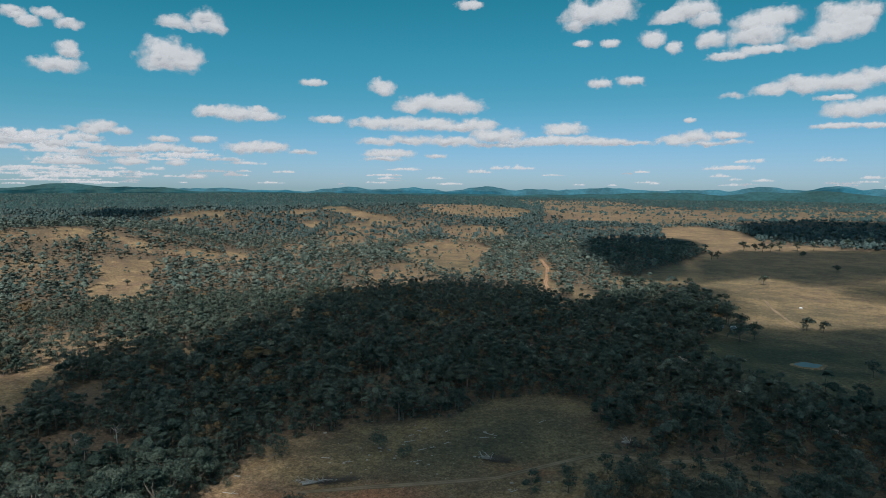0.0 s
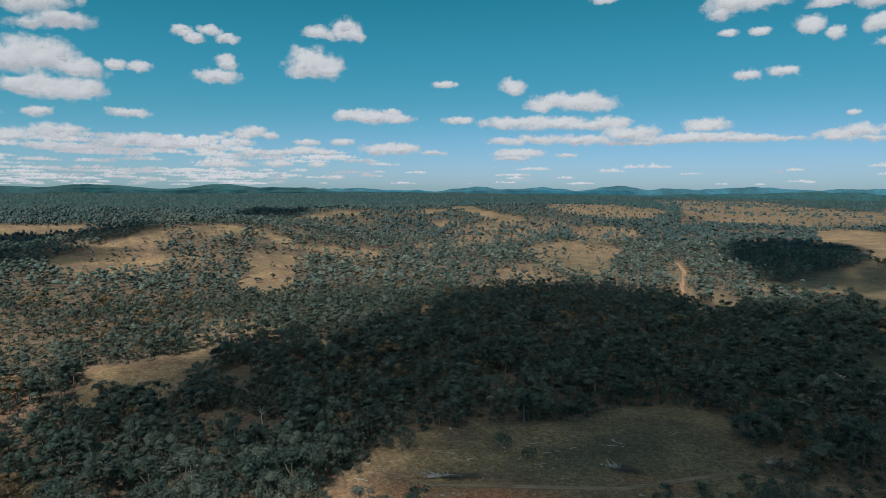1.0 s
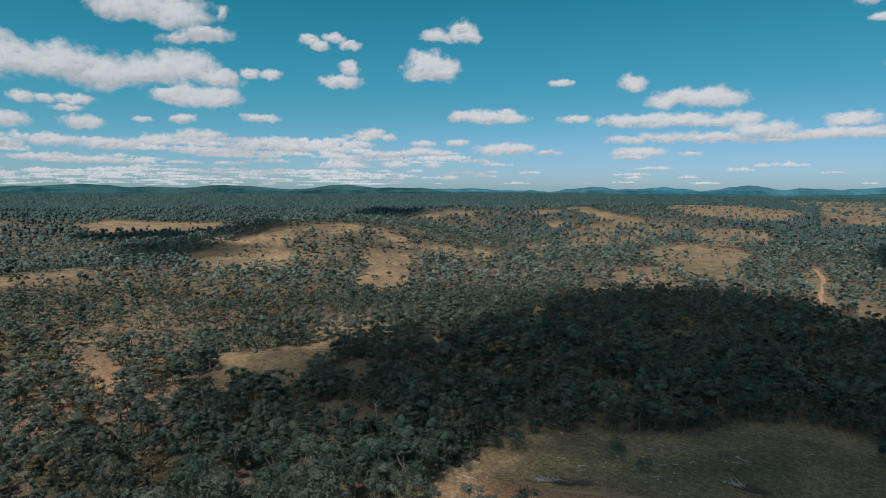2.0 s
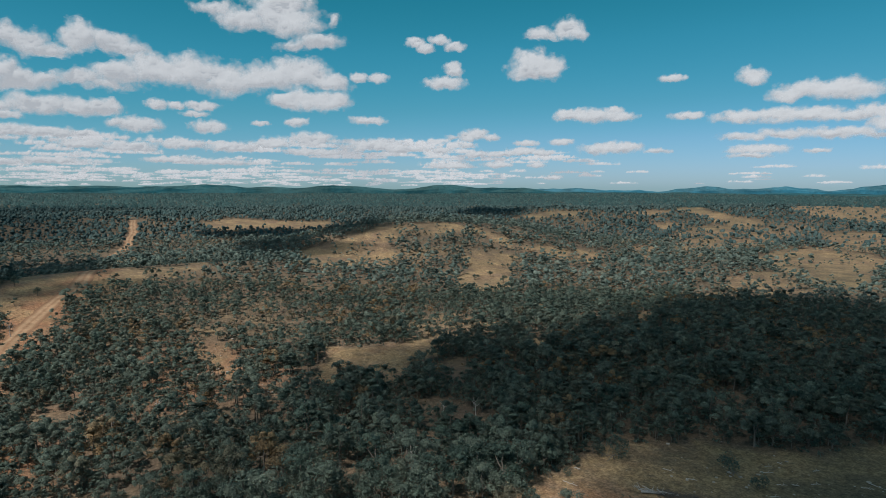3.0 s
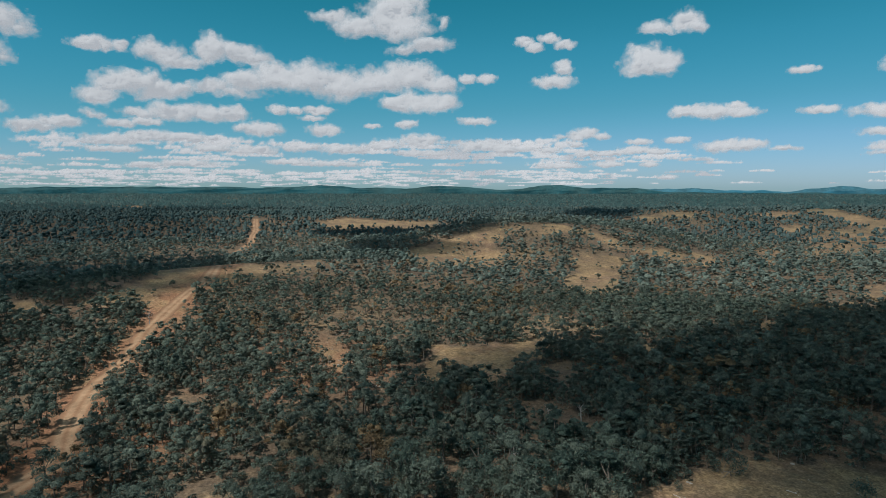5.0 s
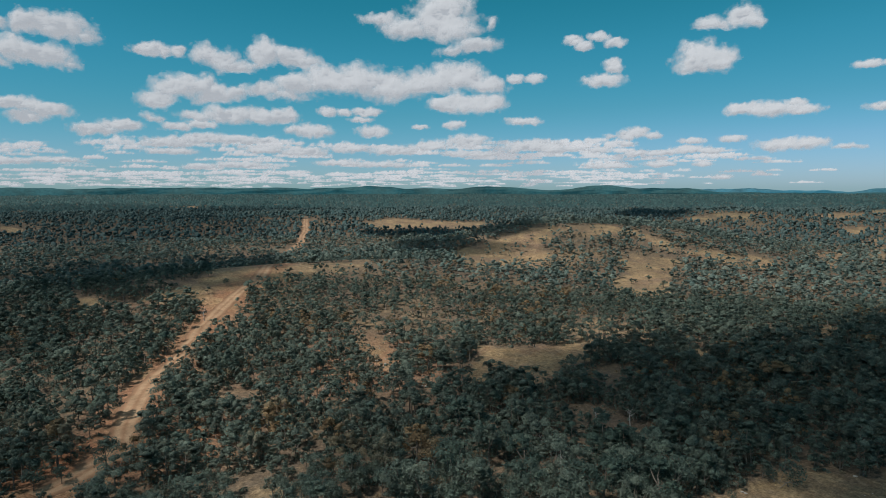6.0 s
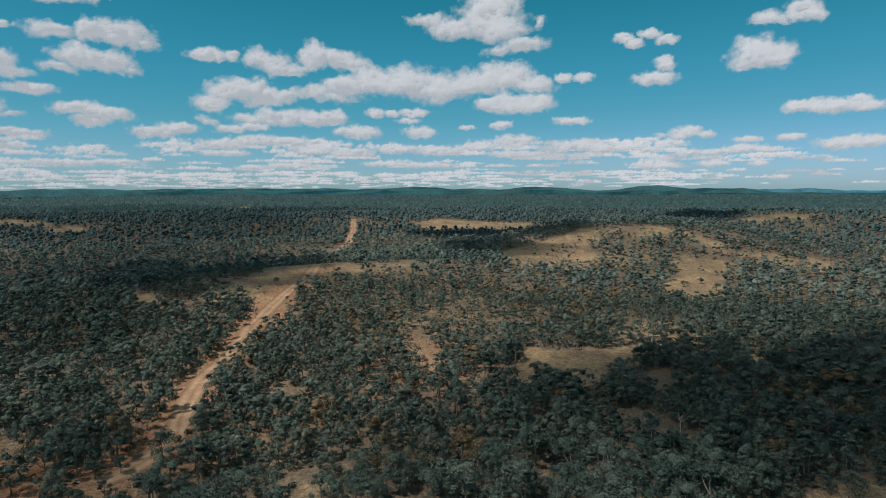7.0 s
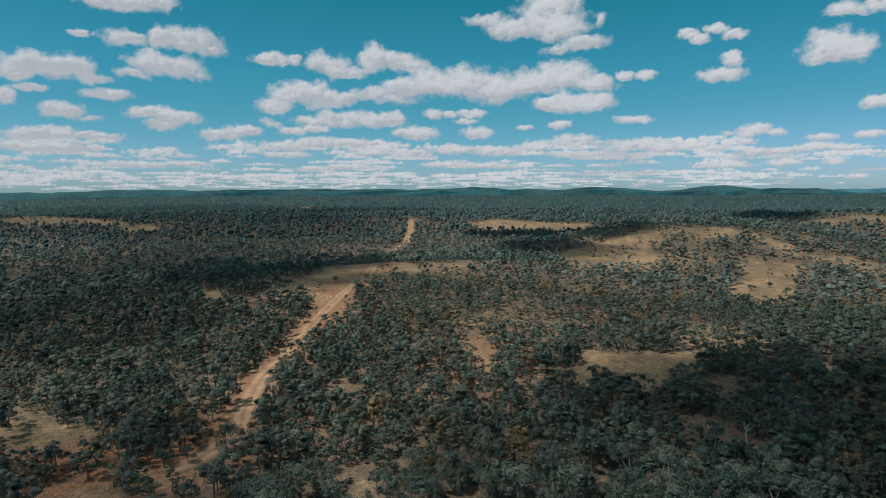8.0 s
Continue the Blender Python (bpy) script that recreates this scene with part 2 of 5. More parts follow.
# bearing, distance, half width across and along the line of sight, height
HILLS = (
    (73, 630, 175, 120, 21), (60, 712, 125, 115, 19), (49, 790, 125, 110, 17),
    (31.5, 1090, 195, 190, 48), (40, 1050, 120, 140, 19), (23, 1130, 110, 160, 14),
    (20.5, 1760, 200, 170, 30), (8, 2000, 320, 220, 20), (-3, 2300, 380, 250, 20),
    (37, 425, 70, 45, 5), (3, 900, 260, 200, 9), (2, 520, 170, 120, 10),
    (48, 560, 90, 60, 6), (53, 430, 60, 50, -5), (58, 1660, 420, 260, 19), (80, 1900, 380, 300, 8),
)


def rise(d, near, far):
    s = np.clip((d - near) / (far - near), 0, 1)
    return s * s * (3 - 2 * s)


def height(x, y):
    x, y = np.asarray(x, float), np.asarray(y, float)
    az, d = polar(x, y)
    west = rise(az, -18, 8)
    z = (patches(x, y, 420, 3) - 0.5) * 8 * rise(d, 250, 800) * (0.25 + 0.75 * west)
    z = z + (patches(x, y, 1300, 5, 2) - 0.5) * 20 * rise(d, 1500, 2600)
    for a, dist, wide, deep, top in HILLS:
        z = z + top * np.exp(-mound(x, y, a, dist, wide, deep))
    z = z + (12 + 24 * west) * rise(d, 960, 2300) + 28 * rise(d, 2300, 4600)
    return z - 1.5 * patches(x, y, 60, 9, 2) * np.clip(d / 400, 0, 1)


def strip(points, x, y):
    """Distance from the line through these points."""
    best = np.full(np.shape(x), 1e9)
    for (ax, ay), (bx, by) in zip(points, points[1:]):
        ux, uy = bx - ax, by - ay
        s = np.clip(((x - ax) * ux + (y - ay) * uy) / (ux * ux + uy * uy), 0, 1)
        best = np.minimum(best, np.hypot(x - ax - s * ux, y - ay - s * uy))
    return best


# open ground: the part of the trees that is left in it, and its outline in plan
OPEN_GROUND = (
    (0.02, ((-543, 180), (-565, 220), (-609, 274), (-843, 397), (-631, 339), (-591, 352), (-594, 407), (-600, 473), (-547, 434), (-541, 370), (-541, 322), (-514, 264), (-490, 241), (-481, 223), (-511, 229), (-528, 226), (-529, 195))),
    (0.0, ((-580, 147), (-584, 168), (-531, 158), (-526, 139))),
    (0.08, ((-374, -2), (-352, 18), (-319, 41), (-275, 38), (-283, 21), (-314, -2))),
    (0.02, ((-265, 53), (-295, 80), (-307, 96), (-297, 95), (-271, 85), (-248, 72), (-234, 63), (-241, 50), (-257, 37), (-271, 39))),
    (0.2, ((-278, 8), (-263, 23), (-248, 33), (-226, 28), (-244, 5))),
    (0.0, ((-348, 278), (-317, 273), (-279, 237), (-333, 263))),
    (0.45, ((-410, 297), (-401, 325), (-344, 290), (-324, 288), (-340, 266), (-364, 268))),
    (0.75, ((-469, 380), (-467, 438), (-351, 342), (-356, 316), (-389, 321))),
    (0.7, ((-323, 192), (-326, 232), (-240, 206), (-219, 178), (-257, 155))),
    (0.5, ((-211, 107), (-204, 123), (-174, 118), (-186, 90))),
    (0.0, ((-244, 265), (-252, 276), (-282, 319), (-259, 325), (-245, 346), (-232, 395), (-207, 359), (-214, 331), (-202, 295), (-211, 277), (-230, 266))),
    (0.8, ((-347, 271), (-327, 280), (-275, 242), (-290, 233))),
    (0.1, ((-611, 787), (-611, 824), (-591, 860), (-555, 908), (-509, 923), (-462, 912), (-419, 895), (-390, 862), (-395, 844), (-439, 867), (-479, 887), (-509, 849), (-557, 811), (-565, 769), (-522, 738), (-498, 704), (-490, 660), (-499, 625), (-525, 622), (-520, 563), (-557, 582), (-662, 687), (-648, 727), (-625, 755))),
    (0.7, ((-535, 749), (-466, 795), (-406, 722), (-379, 647), (-442, 643), (-485, 654))),
    (0.12, ((-396, 875), (-363, 904), (-327, 913), (-301, 853), (-348, 847), (-373, 845))),
    (0.15, ((-330, 955), (-281, 943), (-264, 871), (-298, 862))),
    (0.02, ((-429, 771), (-428, 794), (-388, 830), (-370, 823), (-343, 743), (-309, 655), (-285, 611), (-296, 574), (-324, 568), (-360, 628), (-393, 722))),
    (0.4, ((-293, 444), (-269, 480), (-227, 461), (-193, 422), (-177, 387), (-225, 385), (-280, 407))),
    (0.15, ((-202, 449), (-182, 448), (-151, 388), (-168, 383))),
    (0.0, ((-692, 1485), (-645, 1562), (-571, 1608), (-526, 1630), (-553, 1559), (-616, 1494))),
    (0.05, ((-484, 1752), (-431, 1911), (-356, 1851), (-378, 1753), (-457, 1716))),
    (0.03, ((-394, 1950), (-439, 2452), (-287, 1923), (-204, 1806), (-125, 1765), (-140, 1674), (-225, 1678), (-261, 1754), (-333, 1867))),
    (0.2, ((-285, 1106), (-285, 1231), (-236, 1132), (-213, 926), (-239, 942))),
    (0.05, ((-355, 1555), (-328, 1634), (-291, 1603), (-319, 1483))),
    (0.42, ((-212, 1065), (-280, 1515), (-189, 1676), (-100, 1623), (-82, 1281), (-142, 1139), (-167, 992))),
    (0.03, ((-248, 1560), (-186, 1657), (-169, 1505), (-218, 1475))),
    (0.05, ((-1210, 930), (-1269, 1081), (-1174, 1147), (-1097, 1260), (-1003, 1131), (-1070, 1009), (-1129, 913))),
    (0.3, ((-2432, 971), (-2508, 1097), (-2126, 963), (-1926, 783))),
    (0.2, ((1, 1574), (96, 1626), (173, 1601), (135, 1361), (75, 1264), (13, 1321))),
    (0.08, ((-66, 1243), (-5, 1303), (74, 1250), (86, 1081), (48, 919), (50, 820), (24, 742), (-10, 812), (-91, 1026))),
    (0.35, ((-103, 791), (-66, 870), (-26, 866), (-12, 716), (-51, 674), (-87, 719))),
    (0.05, ((-112, 675), (-85, 707), (-70, 666), (-100, 600))),
    (0.3, ((-127, 461), (-122, 542), (-110, 467))),
    (0.5, ((-273, 1568), (-134, 1778), (-6, 1680), (-77, 1339), (-182, 1097), (-283, 1293))),
    (0.1, ((-91, 2058), (43, 3113), (191, 3268), (292, 2129), (238, 1892), (108, 1843), (-7, 1914))),
    (0.22, ((473, 4064), (1064, 4032), (1156, 2777), (945, 2047), (642, 1723), (565, 1825), (379, 1961), (348, 2219), (417, 3209))),
    (0.4, ((1148, 2882), (1952, 3551), (2750, 3687), (1649, 2205), (1133, 2056), (979, 2163))),
    (0.0, ((578, 1694), (722, 1769), (740, 1570), (661, 1302), (730, 1166), (842, 1094), (235, 298), (219, 306), (208, 325), (183, 324), (173, 352), (170, 388), (173, 422), (198, 470), (256, 556), (277, 671), (233, 744), (251, 802), (353, 940), (467, 1113), (485, 1365))),
    (0.05, ((205, 778), (258, 803), (232, 701), (190, 674))),
    (0.05, ((141, 712), (164, 681), (149, 594), (121, 567))),
    (0.0, ((-90, 196), (-90, 216), (-82, 230), (-70, 267), (-56, 274), (-38, 288), (-17, 292), (5, 298), (11, 312), (20, 323), (45, 331), (65, 326), (75, 317), (76, 296), (74, 276), (71, 248), (97, 250), (125, 246), (128, 228), (115, 224), (78, 227), (52, 218), (46, 199))),
    (0.1, ((-2095, 22), (-2354, 112), (-2016, 188), (-1828, 259), (-1690, 278), (-1738, 161), (-1795, 73), (-1867, 19))),
    (0.0, ((-1661, 249), (-1680, 299), (-1640, 334), (-1542, 300), (-1573, 247))),
)
MAIN_ROAD = ((-261, 50), (-265, 63), (-280, 84), (-307, 96), (-368, 131), (-394, 152), (-423, 175), (-463, 205), (-498, 238), (-531, 271), (-555, 301), (-629, 362))
FAR_ROAD = ((-907, 537), (-980, 597), (-1076, 681), (-1208, 774), (-1346, 867))
EAST_TRACK = ((109, 549), (113, 605), (111, 643), (120, 730), (142, 854), (150, 962))


def inside(outline, x, y):
    """Metres in from the rim of an outline in plan; negative outside it."""
    odd, best = np.zeros(np.shape(x), bool), np.full(np.shape(x), 1e9)
    for (ax, ay), (bx, by) in zip(outline, (*outline[1:], outline[0])):
        ux, uy = bx - ax, by - ay
        if uy:
            odd ^= ((ay > y) != (by > y)) & (x < ax + ux * (y - ay) / uy)
        s = np.clip(((x - ax) * ux + (y - ay) * uy) / (ux * ux + uy * uy + 1e-9), 0, 1)
        best = np.minimum(best, np.hypot(x - ax - s * ux, y - ay - s * uy))
    return np.where(odd, best, -best)


def thinned(x, y):
    """The part of the trees that open ground leaves standing; the rims of the clearings wander."""
    left = np.ones(np.shape(x))
    stray = (patches(x, y, 45, 25, 4) - 0.5) * 2
    d = np.hypot(x, y)
    for keep, outline in OPEN_GROUND:
        xs, ys = [p[0] for p in outline], [p[1] for p in outline]
        near = np.where((x > min(xs) - 40) & (x < max(xs) + 40) & (y > min(ys) - 40) & (y < max(ys) + 40))
        rim = inside(outline, x[near], y[near]) + stray[near] * (3 + d[near] * 0.006)
        left[near] = np.where(rim > 0, np.minimum(left[near], keep), left[near])
    return left


def woods(x, y):
    """How dense the trees stand, from 0 to about 1."""
    x, y = np.asarray(x, float), np.asarray(y, float)
    az, d = polar(x, y)
    dens = np.clip(0.8 + 1.3 * (patches(x, y, 170, 21) - 0.45), 0.4, 1.0)
    gaps = np.clip(0.76 + 3.8 * (patches(x, y, 26, 22, 3) - 0.45), 0.05, 1.0)
    full = np.where(mound(x, y, 3, 470, 170, 190) < 1, 0.9, 0.0)
    full = np.maximum(full, np.clip((d - 950) / 1000, 0, 0.9))
    dens = np.where((az < 23) & (az > -10) & (d > 760) & (d < 1750), dens * 0.9, dens)
    full = np.where((az > 50) & (az < 62) & (d < 560), np.maximum(full, 0.55), full)
    dens = dens * np.maximum(gaps, full)
    # rows of trees on the open country to the east
    lines = np.where(patches(x * 0.5, y * 1.6, 260, 29) > 0.53, 0.9, 0.16)
    lines = np.where((az < -17) & (d > 1450) & (d < 1950), 0.9, lines)
    dens = np.where((az < -9) & (d > 1500) & (d < 3400), lines, dens)
    dens = dens * thinned(x, y)
    lane = strip(MAIN_ROAD, x, y) < 6 + 8 * patches(x, y, 25, 31)
    lane |= strip(FAR_ROAD, x, y) < 10
    lane |= strip(EAST_TRACK, x, y) < 4 + 5 * patches(x, y, 25, 33)
    return np.where(lane, 0.0, dens)


def littered(x, y):
    """Where fallen leaves and bark lie: under the woods, gaps between the trees included, not on open ground."""
    near_road = np.minimum(strip(MAIN_ROAD, x, y), strip(EAST_TRACK, x, y))
    lie = np.clip(thinned(x, y) * 1.1, 0, 1) * np.clip((near_road - 4) / 12, 0, 1)
    return lie * (0.72 + 0.28 * patches(x, y, 90, 37))


def grassy(x, y):
    """Where some green is left in the grass: the near clearing, the pasture round the dam, low spots of the plain."""
    near = np.exp(-mound(x, y, -2, 275, 75, 60, 4.0)) * 0.65
    dam = np.exp(-mound(x, y, -30, 430, 120, 110, 4.0)) * 1.1
    low_spots = np.clip((patches(x, y, 260, 35) - 0.5) * 1.6, 0, 0.5)
    return np.clip(np.maximum(np.maximum(near, dam), low_spots), 0, 1)


def rusty(x, y):
    """Where the red subsoil lies bare: along the road, at its junction, on cut ground in the clearing."""
    road = np.clip(1.4 - strip(MAIN_ROAD, x, y) / 22, 0, 1) * 0.7
    junction = np.exp(-mound(x, y, 78, 288, 75, 32, 4.0))
    cut = 1.3 * np.exp(-mound(x, y, 10, 218, 30, 9)) + 0.7 * np.exp(-mound(x, y, -8, 242, 14, 6))
    slope = 0.5 * np.exp(-mound(x, y, 53, 400, 60, 70, 4.0))
    return np.clip(np.maximum(np.maximum(road, junction), np.maximum(cut, slope)), 0, 1)


# ---------------------------------------------------------------- building helpers
def mesh_of(name, verts, faces, mats, slot=None, smooth=False, values=None):
    """A mesh from arrays of vertices and triangles; values: named numbers on the vertices."""
    verts, faces = np.asarray(verts, np.float32), np.asarray(faces, np.int32)
    me = bpy.data.meshes.new(name)
    k = faces.shape[1]
    me.vertices.add(len(verts))
    me.vertices.foreach_set("co", verts.ravel())
    me.loops.add(faces.size)
    me.loops.foreach_set("vertex_index", faces.ravel())
    me.polygons.add(len(faces))
    me.polygons.foreach_set("loop_start", np.arange(0, faces.size, k, dtype=np.int32))
    me.polygons.foreach_set("loop_total", np.full(len(faces), k, np.int32))
    for m in mats:
        me.materials.append(m)
    if slot is not None:
        me.polygons.foreach_set("material_index", np.asarray(slot, np.int32))
    me.polygons.foreach_set("use_smooth", np.full(len(faces), smooth))
    for key, v in (values or {}).items():
        me.attributes.new(key, "FLOAT", "POINT").data.foreach_set("value", np.asarray(v, np.float32))
    me.update()
    me.validate()
    return me


def part(name, me, parent, label=""):
    ob = new(name, me)
    ob.parent = parent
    return tagged(ob, label) if label else ob


rng = np.random.default_rng(7)


# ---------------------------------------------------------------- ground
def ground_mesh():
    rings = np.concatenate([np.geomspace(20, 160, 14), np.geomspace(175, 4990, 165)])
    turns = np.radians(np.concatenate([np.arange(-45, 100, 0.5), np.arange(100, 315, 2.5)]))
    r, a = np.meshgrid(rings, turns, indexing="ij")
    x, y = -np.sin(a) * r, np.cos(a) * r
    v = np.stack([x, y, height(x, y)], -1).reshape(-1, 3)
    i, j = np.meshgrid(np.arange(len(rings) - 1), np.arange(len(turns)), indexing="ij")
    k = len(turns)
    j2 = (j + 1) % k
    f = np.stack([i * k + j, (i + 1) * k + j, (i + 1) * k + j2, i * k + j2], -1).reshape(-1, 4)
    v = np.concatenate([v, [(0, 0, height(0, 0))]])
    e = np.arange(0, k, 2)
    f = np.concatenate([f, np.stack([np.full(len(e), len(v) - 1), e, e + 1, (e + 2) % k], -1)])
    return mesh_of("ground", v, f, [EARTH], smooth=True, values={"green": grassy(v[:, 0], v[:, 1]), "rust": rusty(v[:, 0], v[:, 1]), "shade_litter": littered(v[:, 0], v[:, 1])})


tagged(new("ground", ground_mesh()), "dry grass and red-brown soil of rolling bushland", "ground", kind="structure")


def ribbon(name, points, wide, lift, mat, label, seed):
    """A road that follows the ground: its edges wander, its middle is worn."""
    way = [Vector((*p, 0)) for p in points]
    line = []
    for a, b in zip(way, way[1:]):
        steps = max(2, int((b - a).length / 5))
        line += [a.lerp(b, s / steps) for s in range(steps)]
    line.append(way[-1])
    c = np.array([p[:2] for p in line])
    t = np.gradient(c, axis=0)
    t /= np.linalg.norm(t, axis=1, keepdims=True)
    side = np.stack([t[:, 1], -t[:, 0]], -1)
    w = wide * (0.45 + 1.1 * patches(c[:, 0], c[:, 1], 16, seed))
    shift = (patches(c[:, 0], c[:, 1], 70, seed + 1) - 0.5) * wide * 0.5
    u = np.linspace(-1, 1, 7)
    p = c[:, None, :] + side[:, None, :] * (u[None, :, None] * w[:, None, None] / 2 + shift[:, None, None])
    z = height(p[..., 0], p[..., 1]) + lift * (1 - 0.6 * np.abs(u)[None, :])
    v = np.concatenate([p, z[..., None]], -1).reshape(-1, 3)
    i, j = np.meshgrid(np.arange(len(line) - 1), np.arange(6), indexing="ij")
    f = np.stack([i * 7 + j, i * 7 + j + 1, (i + 1) * 7 + j + 1, (i + 1) * 7 + j], -1).reshape(-1, 4)
    return tagged(new(name, mesh_of(name, v, f, [mat], smooth=True, values={"across": np.tile(np.abs(u), len(line))})), label, "road", kind="structure")


ribbon("road", MAIN_ROAD, 13.0, 0.3, ROAD, "straight red dirt road cut through the woodland", 41)
ribbon("road", FAR_ROAD, 17, 0.5, ROAD, "far stretch of a straight dirt road", 42)
ribbon("road", EAST_TRACK, 5.5, 0.35, ROAD, "narrow orange dirt track between trees", 43)


# ---------------------------------------------------------------- trees
def ball(level):
    bm = bmesh.new()
    bmesh.ops.create_icosphere(bm, subdivisions=level, radius=1)
    v = np.array([p.co[:] for p in bm.verts])
    f = np.array([[p.index for p in t.verts] for t in bm.faces])
    bm.free()
    return v, f


BALL = ball(1)


def cone_tube(a, b, ra, rb, sides):
    """A tapered stick from a to b as triangles."""
    a, b = np.asarray(a, float), np.asarray(b, float)
    w = (b - a) / np.linalg.norm(b - a)
    u = np.cross(w, [0.31, 0.87, 0.2])
    u /= np.linalg.norm(u)
    q = np.cross(w, u)
    t = np.arange(sides) / sides * 2 * np.pi
    ring = np.cos(t)[:, None] * u + np.sin(t)[:, None] * q
    v = np.concatenate([a + ring * ra, b + ring * rb])
    i = np.arange(sides)
    k = (i + 1) % sides
    f = np.concatenate([np.stack([i, k, i + sides], -1), np.stack([k, k + sides, i + sides], -1)])
    return v, f


def joined(pieces):
    vs, fs, at = [], [], 0
    for v, f in pieces:
        vs.append(v)
        fs.append(np.asarray(f) + at)
        at += len(v)
    return np.concatenate(vs), np.concatenate(fs)


def lobes_of(g, tall, wide, count, low=0.4):
    """Where the clumps of a crown sit: middle and half sizes."""
    if count == 1:
        s = wide * g.uniform(0.62, 0.9)
        return [(np.array([0, 0, tall * 0.4]), np.array([s, s * g.uniform(0.8, 1.2), tall * g.uniform(0.32, 0.48)]))]
    out = []
    for i in range(count):
        t = i * 2.4 + g.uniform(-0.5, 0.5)
        r = wide * math.sqrt(g.uniform(0.05, 0.8)) if i else 0.0
        h = tall * (g.uniform(low, 0.85) - 0.12 * (r / wide) ** 2) if i else tall * 0.82
        s = wide * g.uniform(0.3, 0.5) * (1 + 0.9 / count)
        out.append((np.array([math.cos(t) * r, math.sin(t) * r, h]), np.array([s, s, s * g.uniform(0.6, 0.95)])))
    return out


def sprays(g, lobes, count, size):
    """Leaf sprays as loose triangles over the clumps of a crown."""
    who = np.arange(count) % len(lobes)
    c, s = (np.array([q[i] for q in lobes])[who] for i in (0, 1))
    d = g.normal(size=(count, 3))
    d[:, 2] = np.where(g.random(count) < 0.74, np.abs(d[:, 2]), -0.6 * np.abs(d[:, 2]))
    d /= np.linalg.norm(d, axis=1, keepdims=True)
    p = c + d * s * g.uniform(0.8, 1.22, (count, 1))
    n = d + g.normal(size=(count, 3)) * 0.6
    n /= np.linalg.norm(n, axis=1, keepdims=True)
    u = np.cross(n, g.normal(size=(count, 3)))
    u /= np.linalg.norm(u, axis=1, keepdims=True)
    q = np.cross(n, u)
    k = size * g.uniform(0.6, 1.4, count)
    t0 = g.uniform(0, 6.28, count)
    v = np.empty((count, 3, 3))
    for e in range(3):
        t = t0 + e * 2.094 + g.uniform(-0.4, 0.4, count)
        v[:, e] = p + (np.cos(t)[:, None] * u * 1.15 + np.sin(t)[:, None] * q * 0.8) * k[:, None]
    return v.reshape(-1, 3), np.arange(count * 3).reshape(-1, 3)


def dome(g, sides, rows):
    """A ragged lump of foliage, open below: its top, and one or two rings round it; no two alike."""
    rings = ((-0.3, 1.0),) if rows == 1 else ((-0.3, 0.92), (0.42, 0.82))
    v = [(g.normal(0, 0.12), g.normal(0, 0.12), g.uniform(0.8, 1.05))]
    f = []
    for k, (z, r) in enumerate(reversed(rings)):
        turn = g.uniform(0, 6.28)
        for i in range(sides):
            t = turn + (i + g.uniform(-0.28, 0.28)) * 2 * math.pi / sides
            q = r * g.uniform(0.72, 1.22)
            v.append((math.cos(t) * q, math.sin(t) * q, z + g.normal(0, 0.14)))
        for i in range(sides):
            j = (i + 1) % sides
            if k == 0:
                f.append((0, 1 + i, 1 + j))
            else:
                f += [(1 + i, 1 + sides + i, 1 + sides + j), (1 + i, 1 + sides + j, 1 + j)]
    return np.array(v), np.array(f)


def clumps(g, lobes, sides, rows, fill):
    """The dense leaf mass inside a crown, one lump in each clump."""
    pieces = []
    for c, s in lobes:
        v, f = dome(g, sides, rows)
        pieces.append((c + v * s * fill, f))
    return joined(pieces)


def wood_of(g, tall, lobes, sides, limbs, thick):
    fork = np.array([g.uniform(-0.3, 0.3), g.uniform(-0.3, 0.3), tall * g.uniform(0.25, 0.4)])
    pieces = [cone_tube((0, 0, -0.4), fork, thick, thick * 0.7, sides)]
    for c, s in lobes[:limbs]:
        tip = c + [0, 0, s[2] * 0.3]
        bend = fork * 0.5 + tip * 0.5 + [*g.uniform(-0.4, 0.4, 2), -0.3]
        pieces.append(cone_tube(fork, bend, thick * 0.55, thick * 0.35, sides))
        pieces.append(cone_tube(bend, tip, thick * 0.35, thick * 0.08, sides))
    return joined(pieces)


def tree_pattern(g, leaves, size, sides, limbs, count, tall=9.6, wide=3.3, lump=(5, 2, 0.82), low=0.4):
    lobes = lobes_of(g, tall, wide, count, low)
    leaf = clumps(g, lobes, *lump)
    if leaves:
        leaf = joined([leaf, sprays(g, lobes, leaves, size)])
    if limbs < 0:
        return leaf[0], leaf[1], np.zeros(len(leaf[1]), np.int32)
    wood = wood_of(g, tall, lobes, sides, limbs, 0.26)
    v, f = joined([leaf, wood])
    return v, f, np.concatenate([np.zeros(len(leaf[1]), np.int32), np.ones(len(wood[1]), np.int32)])


